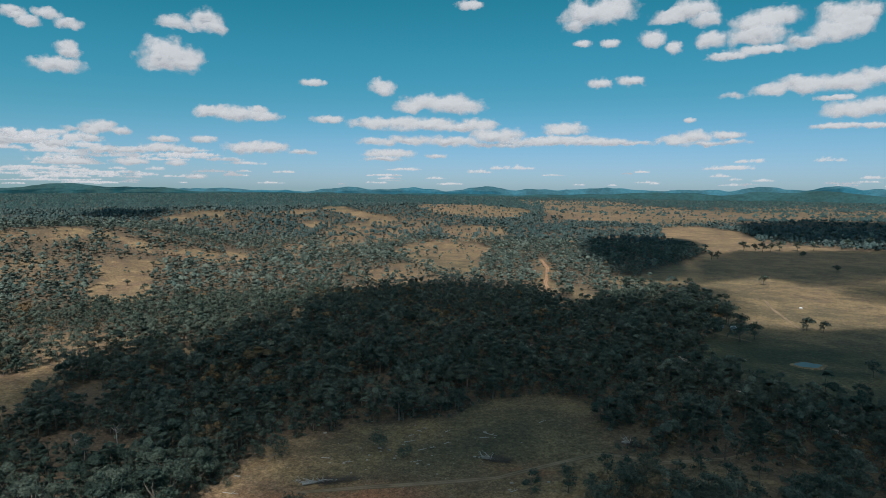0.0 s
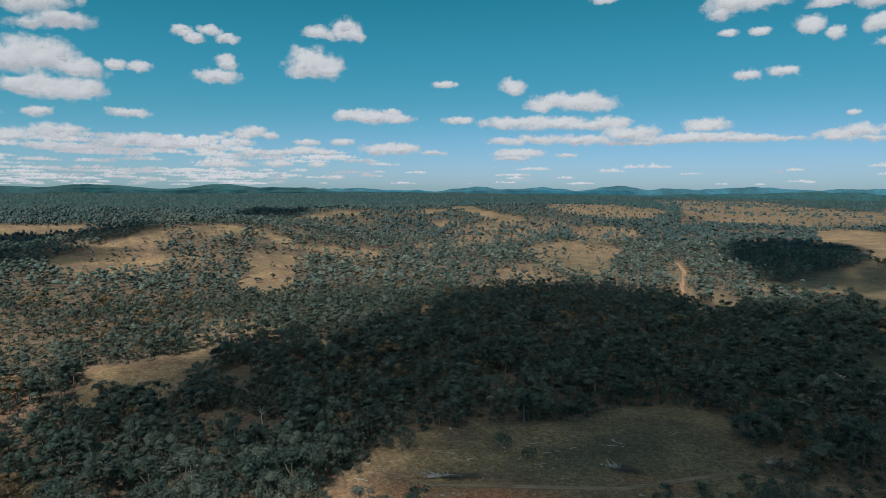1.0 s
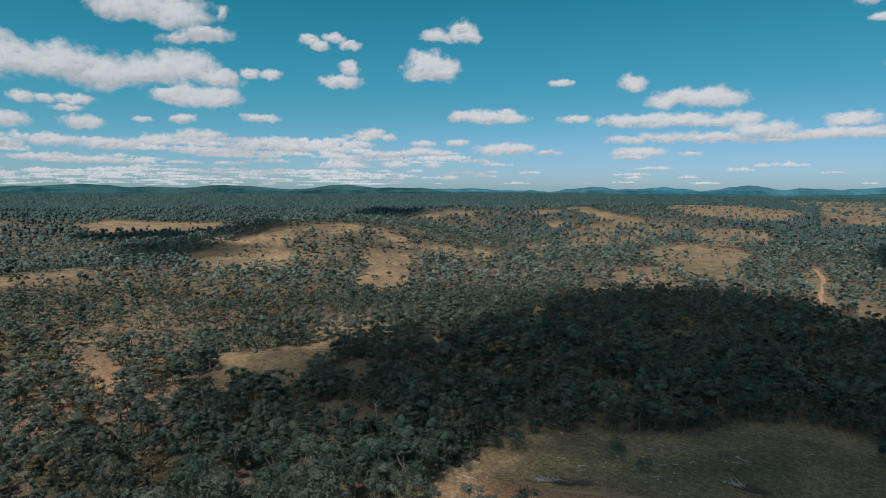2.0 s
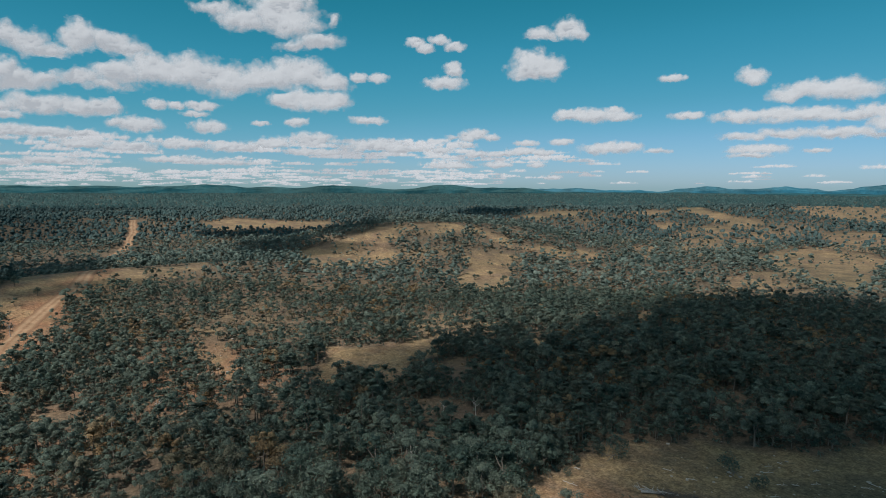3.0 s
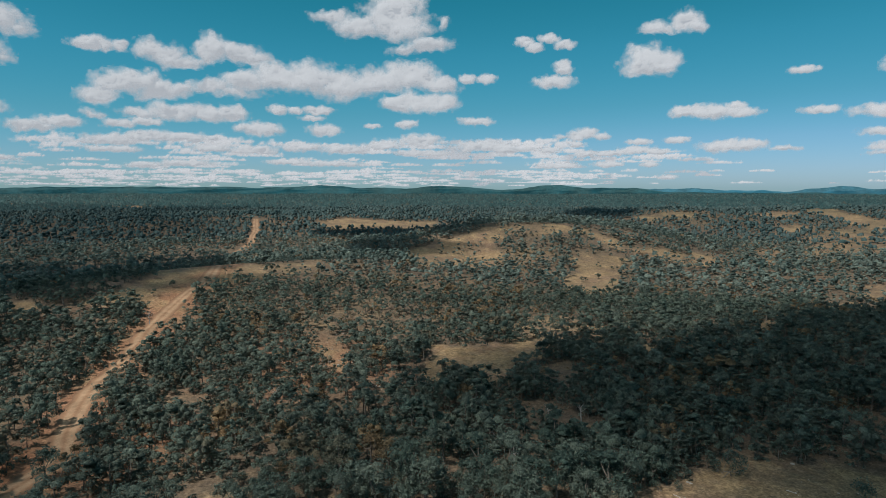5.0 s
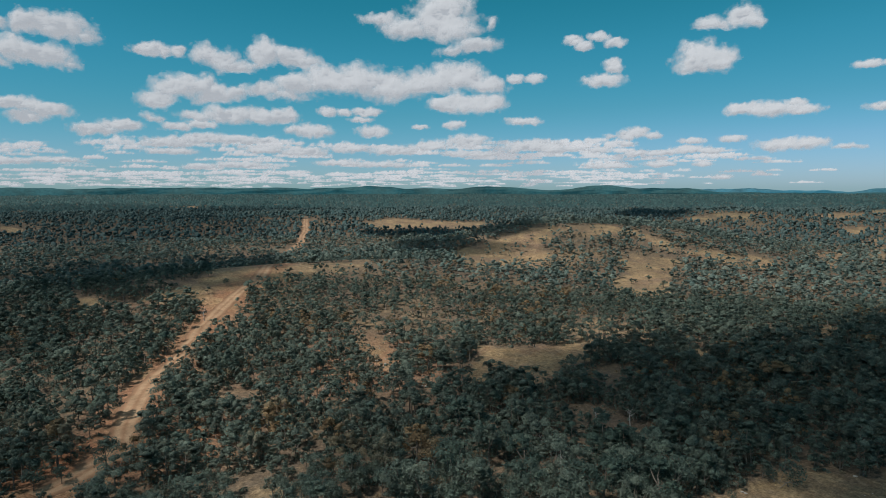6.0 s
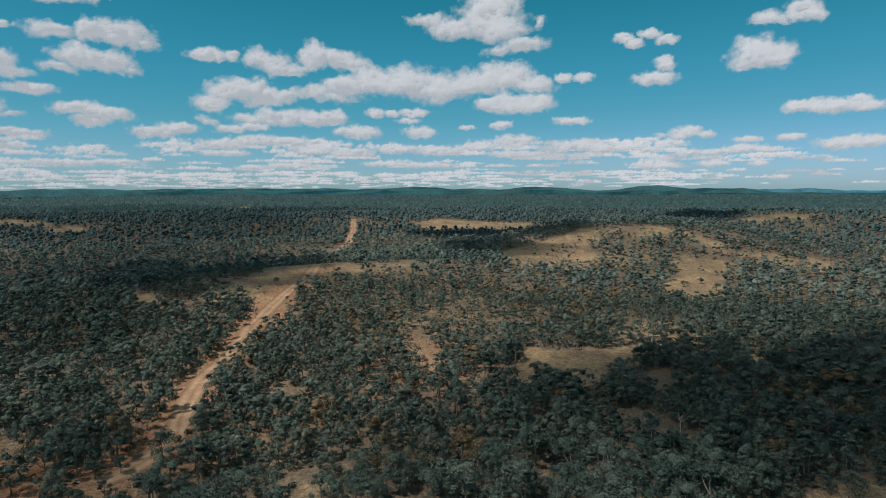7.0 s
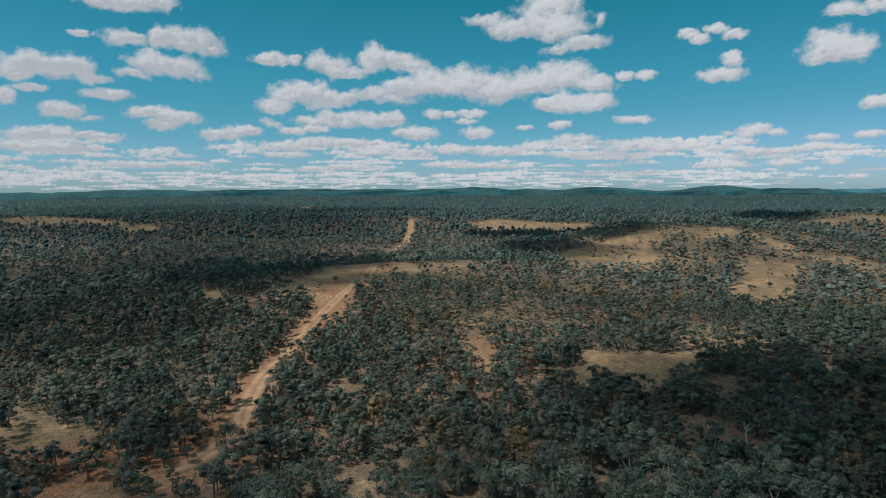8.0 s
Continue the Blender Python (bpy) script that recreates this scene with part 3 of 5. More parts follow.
def forest(name, patterns, places, tall, tint, label, leaf=None):
    """Many trees in one mesh: a pattern for each place, turned and scaled."""
    pick = rng.integers(0, len(patterns), len(places))
    turn = rng.uniform(0, 2 * np.pi, len(places))
    wide = tall * rng.uniform(0.8, 1.25, len(places))
    vs, fs, ss, ts, at = [], [], [], [], 0
    for k, (v, f, s) in enumerate(patterns):
        idx = np.where(pick == k)[0]
        if not len(idx):
            continue
        c, n = np.cos(turn[idx])[:, None], np.sin(turn[idx])[:, None]
        x = (v[:, 0] * c - v[:, 1] * n) * wide[idx][:, None] + places[idx, 0][:, None]
        y = (v[:, 0] * n + v[:, 1] * c) * wide[idx][:, None] + places[idx, 1][:, None]
        z = v[:, 2] * tall[idx][:, None] + places[idx, 2][:, None]
        vs.append(np.stack([x, y, z], -1).reshape(-1, 3))
        fs.append((f[None] + (np.arange(len(idx)) * len(v))[:, None, None]).reshape(-1, 3) + at)
        ss.append(np.tile(s, len(idx)))
        ts.append(np.repeat(tint[idx], len(v)))
        at += len(idx) * len(v)
    me = mesh_of(name, np.concatenate(vs), np.concatenate(fs), [leaf or LEAF, BARK], np.concatenate(ss), True, {"tint": np.concatenate(ts)})
    return tagged(new(name, me), label, "woodland", kind="stuff")


def spots(near, far, step, left=92.5, right=-38.5):
    """Jittered places between two distances, thinned by the density of the woods."""
    n = int(far / step) + 1
    i, j = np.meshgrid(np.arange(-n, n + 1), np.arange(-n // 4, n + 1), indexing="ij")
    x = (i + rng.uniform(-0.85, 0.85, i.shape)).ravel() * step
    y = (j + rng.uniform(-0.85, 0.85, j.shape)).ravel() * step
    az, d = polar(x, y)
    keep = (d > near) & (d <= far) & (az < left) & (az > right)
    x, y = x[keep], y[keep]
    keep = rng.random(len(x)) < woods(x, y)
    x, y = x[keep], y[keep]
    return np.stack([x, y, height(x, y) - 0.15], -1)


def tints(p):
    return np.clip(patches(p[:, 0], p[:, 1], 120, 51) * 0.7 + rng.normal(0, 0.24, len(p)) + 0.1, 0, 1)


def sizes(p):
    return np.clip(rng.lognormal(-0.1, 0.42, len(p)), 0.3, 1.75) * (0.85 + 0.35 * patches(p[:, 0], p[:, 1], 200, 53))


g1 = np.random.default_rng(11)
close = [tree_pattern(g1, 110, 0.27, 3, 2, 9, 9.6, 3.7, (4, 2, 0.86), 0.36) for _ in range(20)]
mid = [tree_pattern(g1, 20, 0.5, 3, 0, 5, 9.0, 3.1, (4, 2, 0.98), 0.3) for _ in range(20)]
low = [tree_pattern(g1, 3, 0.9, 3, -1, 3, 8.4, 3.3, (4, 2, 1.05), 0.22) for _ in range(20)]
small = [tree_pattern(g1, 0, 2.0, 3, -1, 1, 8.2, 3.7, (4, 2, 1.0)) for _ in range(20)]
clump = [tree_pattern(g1, 0, 1.5, 3, -1, 1, 8.8, 5.8, (4, 1, 1.1)) for _ in range(20)]
near_places = spots(200, 420, 5.6)
near_places = near_places[np.argsort(np.hypot(near_places[:, 0], near_places[:, 1]))]
HEROES = 300
near_sizes, near_tints = sizes(near_places), tints(near_places)
forest("woodland", close, near_places[HEROES:], near_sizes[HEROES:], near_tints[HEROES:], "open eucalypt woodland with grey-green crowns and thin trunks")
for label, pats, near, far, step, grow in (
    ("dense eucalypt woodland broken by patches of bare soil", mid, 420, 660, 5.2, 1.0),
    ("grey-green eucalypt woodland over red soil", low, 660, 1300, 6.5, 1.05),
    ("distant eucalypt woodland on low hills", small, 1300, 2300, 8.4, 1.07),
    ("far woodland tinted blue-green by haze, reaching to the hills", clump, 2300, 4650, 12.2, 1.15),
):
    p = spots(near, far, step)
    # the farther the ring, the more haze in its leaf colour
    forest("woodland", pats, p, sizes(p) * grow, tints(p), label, LEAF_HAZE if near >= 2300 else LEAF_FAR if near >= 1300 else LEAF_MID if near >= 660 else None)


def undergrowth():
    """Low dry scrub between the trees."""
    p = spots(205, 620, 4.6)
    pats = [sprays(g1, [(np.array([0, 0, 0.5]), np.array([0.8, 0.8, 0.5]))], 7, 0.6) for _ in range(6)]
    pats = [(v, f, np.zeros(len(f), np.int32)) for v, f in pats]
    ob = forest("scrub", pats, p, rng.uniform(0.8, 2.5, len(p)), rng.uniform(0.1, 1, len(p)), "low dry scrub beneath the trees")
    ob["category"] = "scrub"


undergrowth()


# ---------------------------------------------------------------- far hills
def ridge(d, deep, base, profile, colour, glow, label, seed, broken):
    """A range of hills along an arc: rounded crest, slope to the front and back."""
    az = np.arange(-60, 120.1, 0.25)
    s = np.linspace(-1, 1, 15)
    a, u = np.meshgrid(az, s, indexing="ij")
    r = d + u * deep
    ar = np.radians(a)
    x, y = -np.sin(ar) * r, np.cos(ar) * r
    top = profile(a)
    top = top + (patches(x, y, 170, seed, 4) - 0.5) * broken * (1 - u * u)
    z = base + (top - base) * np.maximum(0, 1 - u * u) ** 0.8
    v = np.stack([x, y, z], -1).reshape(-1, 3)
    i, j = np.meshgrid(np.arange(len(az) - 1), np.arange(14), indexing="ij")
    f = np.stack([i * 15 + j, i * 15 + j + 1, (i + 1) * 15 + j + 1, (i + 1) * 15 + j], -1).reshape(-1, 4)
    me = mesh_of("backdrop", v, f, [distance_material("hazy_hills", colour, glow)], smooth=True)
    return tagged(new("backdrop", me), label, "hills", kind="structure")


def rolling(seed, low, high, size, humps=()):
    def profile(a):
        top = low + (high - low) * patches(a * 1.0, a * 0.0 + seed, size, seed, 4)
        for az, wide, rise in humps:
            top = top + rise * np.exp(-(((a - az) / wide) ** 2))
        return top
    return profile


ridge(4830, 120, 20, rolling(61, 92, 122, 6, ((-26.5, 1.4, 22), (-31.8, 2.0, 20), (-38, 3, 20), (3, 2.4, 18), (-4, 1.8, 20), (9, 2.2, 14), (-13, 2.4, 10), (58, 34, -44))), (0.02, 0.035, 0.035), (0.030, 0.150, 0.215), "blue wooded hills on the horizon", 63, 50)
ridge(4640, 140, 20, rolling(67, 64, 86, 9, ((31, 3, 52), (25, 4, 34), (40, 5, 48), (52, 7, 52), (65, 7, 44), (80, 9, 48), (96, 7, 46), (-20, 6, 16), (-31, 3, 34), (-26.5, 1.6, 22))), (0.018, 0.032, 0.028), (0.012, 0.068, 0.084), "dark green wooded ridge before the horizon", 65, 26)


# ---------------------------------------------------------------- clouds
def fbm(x, y, size, seed, octaves=5):
    return patches(x, y, size, seed, octaves) - 0.5


def pillow(thick, cell, deep, keep_above=0.02, back=True):
    """A lump of vapour over a grid of thicknesses: the same swelling to the front and to the back, closed at the rim.
    Gives vertices (across, depth, up), faces, thickness at each vertex and the cells' shape."""
    rows, cols = thick.shape
    swell = deep * np.sqrt(np.clip(thick, 0, 1))
    i, j = np.meshgrid(np.arange(rows), np.arange(cols), indexing="ij")
    front = np.stack([j * cell, -swell, i * cell], -1).reshape(-1, 3)
    rear = np.stack([j * cell, swell * 0.6, i * cell], -1).reshape(-1, 3)
    i, j = i[:-1, :-1].ravel(), j[:-1, :-1].ravel()
    q = np.stack([i * cols + j, i * cols + j + 1, (i + 1) * cols + j + 1, (i + 1) * cols + j], -1)
    q = q[np.clip(thick, 0, 1).ravel()[q].max(1) > keep_above]
    n = rows * cols
    f = np.concatenate([q, q[:, ::-1] + n]) if back else q
    v = np.concatenate([front, rear])
    # one vertex for front and rear where the lump has no thickness
    same = np.clip(thick, 0, 1).ravel() <= 0
    link = np.arange(2 * n)
    link[n:][same] = np.arange(n)[same]
    f = link[f]
    used, f = np.unique(f, return_inverse=True)
    return v[used], f.reshape(-1, 4), np.tile(np.clip(thick, 0, 1).ravel(), 2)[used]


def heap(wide, tall, seed, fine=10.5, back=True):
    """A heap cloud: flat below, heaped above, frayed at its edge. wide, tall: half its width, its height."""
    g = np.random.default_rng(seed)
    cell = max(4.0, min(tall, wide) / fine)
    pad = tall * 0.3
    x = np.arange(-wide - 2.4 * pad, wide + 2.4 * pad, cell)
    y = np.arange(-pad * 0.6, tall + pad, cell)
    u, w = np.meshgrid(x, y)
    off = g.uniform(0, 900)
    # the rim is pushed about by eddies of three sizes
    bend = tall * 0.34
    uu = u + bend * 1.6 * fbm(u + off, w, tall * 0.7, 71) + bend * 0.5 * fbm(u + off, w, tall * 0.2, 72)
    ww = w + bend * 1.1 * fbm(u, w + off, tall * 0.6, 73) + bend * 0.5 * fbm(u, w + off, tall * 0.2, 74)
    # rounded lumps side by side and heaped, the middle ones highest
    inside = np.full(u.shape, -1.0)
    count = int(4 + 3.4 * wide / tall)
    for i in range(count):
        m = -0.9 + 1.8 * (i + g.uniform(0.1, 0.9)) / count
        lift = (1 - abs(m) ** 1.7) * g.uniform(0.45, 1.0)
        r = tall * g.uniform(0.27, 0.48) * (0.55 + 0.45 * (1 - m * m))
        h = max(r * 0.75, lift * tall - r)
        wid = r * g.uniform(1.2, 2.5)
        inside = np.maximum(inside, (1 - np.hypot((uu - m * wide) / wid, (ww - h) / r)) * r / tall * 3.2)
        inside = np.maximum(inside, (1 - np.hypot((uu - m * wide) / (wid * 1.2), (ww - r * 0.55) / (r * 0.8))) * r / tall * 3.2)
    inside = np.minimum(inside, (ww + tall * 0.05) / (tall * (0.16 if wide > 1.7 * tall else 0.4)))
    inside = inside + 0.6 * fbm(u + off, w - off, tall * 0.3, 75)
    thick = np.clip(inside * 1.15, 0, 1)
    thick[[0, -1], :] = 0
    thick[:, [0, -1]] = 0
    v, f, t = pillow(thick, cell, tall * 0.22, back=back)
    billow = tall * 0.15 * fbm(v[:, 0] + off, v[:, 2] * 1.4, tall * 0.5, 76)
    v[:, 1] += billow * t * 2
    v[:, 0] += x[0]
    v[:, 2] += y[0]
    return v, f, t


def vapour_mesh(name, v, f, t, rise, mat=None):
    """Light spreads inside vapour: its faces answer to the sky above as much as to their own slant."""
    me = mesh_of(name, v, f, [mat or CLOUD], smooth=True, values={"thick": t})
    n = np.array([p.normal[:] for p in me.vertices]) * 0.85
    n[:, 2] += 0.18 + 0.6 * rise
    n /= np.linalg.norm(n, axis=1, keepdims=True) + 1e-9
    me.normals_split_custom_set_from_vertices(n.tolist())
    return me


def upright(middle, across):
    turn = Matrix((across, (-across.y, across.x, 0), (0, 0, 1))).transposed().to_4x4()
    return Matrix.Translation(middle) @ turn


def sky_place(az, el, base=4350.0):
    """Where a far cloud stands: the layer leans out a little, the higher the farther."""
    d = base / (1 - 0.25 * math.tan(radians(el)))
    return bearing(az, d, EYE + d * math.tan(radians(el))), d / math.cos(radians(el)) * math.tan(radians(1))


def lump_cloud(lumps, k, el, seed):
    """A heap cloud out of lumps (across, up, half width, half height, in degrees; k: metres to a degree): bulging crown
    above, flatter below, its rim pushed about by eddies of three sizes."""
    g = np.random.default_rng(seed)
    p = np.array(lumps, float) * k
    p[:, [1, 3]] /= math.cos(radians(el))
    tall = max(2 * p[:, 3].max(), 0.5 * (p[:, 1] + p[:, 3]).max() - 0.5 * (p[:, 1] - p[:, 3]).min())
    size = np.clip(tall, 50, 190)
    cell = max(5.5, size / 15.5)
    pad = size * 0.5
    x = np.arange((p[:, 0] - p[:, 2]).min() - pad, (p[:, 0] + p[:, 2]).max() + pad, cell)
    y = np.arange((p[:, 1] - p[:, 3]).min() - pad, (p[:, 1] + p[:, 3]).max() + pad, cell)
    u, w = np.meshgrid(x, y)
    off = g.uniform(0, 900)
    uu = u + size * (0.6 * fbm(u + off, w, size * 0.7, 71) + 0.16 * fbm(u + off, w, size * 0.22, 72))
    ww = w + size * (0.36 * fbm(u, w + off, size * 0.6, 73) + 0.15 * fbm(u, w + off, size * 0.22, 74))
    body = np.full(u.shape, -1.0)
    for a, b, wide, high in p:
        # the lower half of a lump is squatter than the upper
        down = np.where(ww < b, 1.12, 0.98)
        r = np.sqrt(np.abs((uu - a) / (wide * 1.1)) ** 2.3 + np.abs((ww - b) / high * down) ** 2.3)
        body = np.maximum(body, (1.1 - r) * min(1.0, high / size * 3.0))
    body = body + 0.42 * fbm(u * 0.7 + off, w - off, size * 0.3, 75)
    thick = np.clip(body * 1.25, 0, 1)
    thick[[0, -1], :] = 0
    thick[:, [0, -1]] = 0
    v, f, t = pillow(thick, cell, size * 0.3)
    v[:, 1] += size * 0.3 * fbm(v[:, 0] * 0.8 + off, v[:, 2] * 1.3, size * 0.6, 76) * t
    v[:, 0] += x[0]
    v[:, 2] += y[0]
    foot, top = (p[:, 1] - p[:, 3]).min(), (p[:, 1] + p[:, 3]).max()
    return v, f, t, np.clip((v[:, 2] - foot) / (top - foot), -0.1, 1.0)


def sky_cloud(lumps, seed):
    """A cloud over the horizon out of lumps at these bearings and heights."""
    az, el = (sum(q[i] for q in lumps) / len(lumps) for i in (0, 1))
    middle, k = sky_place(az, el)
    v, f, t, rise_in = lump_cloud([((az - a) * math.cos(radians(e)), e - el, w * math.cos(radians(e)), h) for a, e, w, h in lumps], k, el, seed)
    wide, tall = max(q[2] for q in lumps), max(q[3] for q in lumps)
    word = wide > 2.2 and tall > 0.8 and "large white heap cloud with a flat grey base" or el < 4 and "thin flat white cloud low over the horizon" or "small white heap cloud with frayed edges"
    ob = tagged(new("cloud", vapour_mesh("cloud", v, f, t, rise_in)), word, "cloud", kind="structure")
    ob.matrix_basis = upright(middle, bearing(az - 90, 1))


# heap clouds: the lumps of each, as bearing and height of its middle and half sizes, in degrees
CLOUDS_A = (
    ((33.48, 12.53, 0.87, 0.54), (32.7, 12.02, 0.88, 0.47)),
    ((31.36, 12.71, 0.91, 0.47), (30.1, 12.2, 0.93, 0.48)),
    ((30.18, 10.46, 0.75, 0.57), (30.01, 10.07, 0.83, 0.41)),
    ((30.98, 9.15, 1.84, 0.66),),
    ((22.92, 13.18, 1.18, 0.51), (21.66, 12.88, 1.29, 0.43), (20.12, 13.44, 1.32, 0.95), (19.26, 12.91, 0.98, 0.52)),
    ((23.21, 10.84, 1.69, 1.22), (21.95, 10.38, 1.51, 1.1), (23.66, 10.11, 1.26, 0.87), (25.09, 10.68, 0.49, 0.3)),
    ((11.54, 9.1, 1.16, 0.33),),
    ((5.4, 8.85, 1.15, 0.77), (5.05, 8.52, 0.9, 0.48)),
    ((19.88, 6.36, 1.56, 0.55), (17.85, 6.17, 2.06, 0.66), (16.01, 6.1, 1.63, 0.47), (16.23, 6.61, 0.93, 0.38)),
)
CLOUDS_B = (
    ((28.91, 4.53, 0.97, 0.52), (28.13, 4.7, 1.1, 0.61), (26.94, 4.49, 0.89, 0.31), (30.25, 4.5, 0.6, 0.21)),
    ((28.94, 3.83, 0.78, 0.26),),
    ((31.31, 3.34, 0.96, 0.34),),
    ((23.66, 3.95, 1.06, 0.32),),
    ((20.61, 4.01, 1.07, 0.33),),
    ((28.2, 2.98, 1.18, 0.27), (26.19, 2.96, 2.04, 0.27), (23.89, 3.26, 1.7, 0.41), (22.39, 3.12, 1.09, 0.28)),
    ((17.0, 3.41, 2.09, 0.57), (15.12, 3.45, 1.42, 0.53), (12.74, 3.16, 1.45, 0.24)),
    ((10.27, 5.99, 1.37, 0.39),),
    ((0.53, 7.56, 3.02, 0.88), (-1.49, 7.33, 2.27, 0.78), (2.8, 7.2, 1.76, 0.68)),
    ((6.06, 5.78, 2.25, 0.59), (3.3, 5.72, 2.52, 0.69), (0.77, 5.65, 2.53, 0.64), (-1.25, 5.51, 1.52, 0.49)),
)
CLOUDS_C = (
    ((5.82, 4.21, 2.01, 0.4), (2.79, 4.34, 2.53, 0.45), (-0.75, 4.17, 3.04, 0.45), (-4.79, 4.77, 2.51, 0.74), (-3.27, 5.66, 1.51, 0.59), (-7.8, 4.27, 2.98, 0.35)),
    ((-10.74, 5.23, 1.95, 0.58), (-10.27, 4.25, 3.92, 0.49), (-13.67, 4.12, 2.87, 0.39), (-16.51, 3.99, 1.86, 0.24), (-4.8, 3.88, 3.02, 0.25)),
    ((4.81, 3.12, 2.27, 0.45), (5.32, 2.62, 1.76, 0.25)),
    ((0.76, 2.91, 0.91, 0.2),),
    ((-12.41, 14.72, 1.9, 0.97), (-14.29, 14.92, 2.33, 1.09), (-11.49, 13.87, 0.86, 0.54)),
    ((-19.32, 14.06, 1.77, 0.6), (-21.05, 14.43, 1.73, 0.85), (-22.15, 13.62, 1.28, 0.59)),
    ((-17.82, 12.43, 1.0, 0.71),),
    ((-19.63, 11.65, 0.67, 0.53),),
    ((-14.37, 12.26, 0.75, 0.36),),
)
CLOUDS_D = (
    ((-12.0, 12.36, 0.76, 0.32),),
    ((-22.35, 12.02, 1.07, 0.78),),
    ((-25.74, 12.16, 2.23, 0.92), (-25.7, 13.08, 2.02, 0.83), (-26.88, 13.36, 1.98, 0.82)),
    ((-29.29, 11.4, 1.33, 0.57), (-31.12, 11.88, 1.64, 0.88), (-32.53, 12.11, 1.24, 0.86), (-31.77, 12.98, 1.8, 0.98), (-33.18, 12.99, 1.04, 0.77)),
    ((-23.76, 10.71, 1.68, 0.39), (-26.2, 11.03, 2.41, 0.38)),
    ((-13.53, 9.03, 1.04, 0.51),),
    ((-16.1, 9.17, 1.16, 0.51),),
    ((-27.15, 7.97, 1.59, 0.52), (-29.47, 8.15, 2.28, 0.76), (-32.06, 8.04, 2.16, 0.74), (-33.8, 8.42, 1.21, 0.8), (-24.32, 7.7, 1.04, 0.27)),
    ((-31.39, 7.06, 1.28, 0.25),),
    ((-32.17, 6.09, 1.81, 0.75), (-33.93, 6.27, 1.39, 0.82)),
)
CLOUDS_E = (
    ((-31.88, 4.94, 2.19, 0.25), (-34.01, 4.88, 1.39, 0.25)),
    ((-20.15, 4.21, 1.56, 0.47), (-21.47, 4.41, 1.53, 0.56), (-24.04, 4.48, 1.27, 0.41), (-24.49, 3.88, 1.05, 0.23), (-22.36, 3.84, 2.17, 0.23)),
    ((-20.97, 5.81, 0.48, 0.23),),
    ((-2.16, 15.66, 1.19, 0.4),),
    ((50.58, 14.59, 1.85, 0.61), (48.26, 13.85, 2.36, 0.98), (45.37, 14.88, 2.41, 1.55), (44.43, 13.8, 2.91, 1.35), (42.0, 12.51, 2.22, 0.74), (44.4, 15.58, 1.94, 1.32), (40.5, 14.15, 0.59, 0.54), (44.45, 11.98, 1.46, 0.55)),
    ((68.79, 11.12, 1.22, 0.63), (67.21, 11.12, 0.72, 0.56)),
    ((65.02, 10.96, 1.32, 0.9), (63.89, 10.67, 1.73, 1.0), (62.36, 10.19, 1.39, 0.59)),
)
CLOUDS_F = (
    ((60.29, 11.43, 1.64, 1.19), (58.22, 11.19, 1.91, 0.87), (56.96, 10.85, 1.73, 0.61), (61.29, 11.76, 0.73, 0.5)),
    ((67.36, 8.29, 2.16, 1.07), (65.88, 8.62, 1.86, 0.91), (64.41, 7.91, 2.3, 0.85), (68.82, 7.35, 1.4, 0.81), (62.85, 8.03, 1.19, 0.6)),
    ((60.41, 8.63, 2.06, 0.7), (57.88, 9.02, 2.14, 0.98), (54.81, 9.44, 2.67, 1.35), (52.1, 9.36, 2.76, 1.56), (49.32, 8.78, 2.84, 1.4), (46.44, 9.35, 2.9, 1.32), (43.51, 9.91, 2.95, 1.32), (41.04, 9.25, 1.99, 0.95), (58.34, 8.11, 2.55, 0.53)),
    ((44.52, 7.51, 1.96, 0.77), (42.55, 7.54, 2.48, 1.06), (40.56, 7.48, 1.5, 0.87)),
    ((38.54, 9.52, 0.7, 0.48),),
    ((36.79, 9.53, 0.9, 0.48),),
)
CLOUDS_G = (
    ((66.01, 6.11, 1.49, 0.59), (63.32, 6.27, 2.36, 0.87), (60.92, 6.19, 2.05, 0.75), (58.84, 6.29, 1.48, 0.63), (69.25, 5.89, 1.04, 0.41)),
    ((56.51, 5.02, 1.98, 0.74), (57.6, 5.12, 1.08, 0.46)),
    ((51.29, 5.04, 1.5, 0.57),),
    ((55.13, 6.69, 0.8, 0.46), (53.78, 6.65, 0.68, 0.37)),
    ((51.71, 6.73, 1.39, 0.47), (52.19, 6.1, 1.16, 0.28)),
    ((68.3, 3.88, 2.14, 0.59), (65.35, 4.23, 2.28, 0.56), (62.63, 4.21, 2.0, 0.49), (60.6, 4.19, 0.83, 0.36)),
    ((47.0, 5.48, 0.78, 0.24),),
    ((44.06, 5.67, 0.99, 0.44),),
    ((37.8, 5.89, 1.61, 0.44),),
    ((42.59, 4.22, 1.89, 0.64),),
    ((37.05, 3.76, 3.04, 0.6), (34.52, 3.41, 2.03, 0.4)),
)
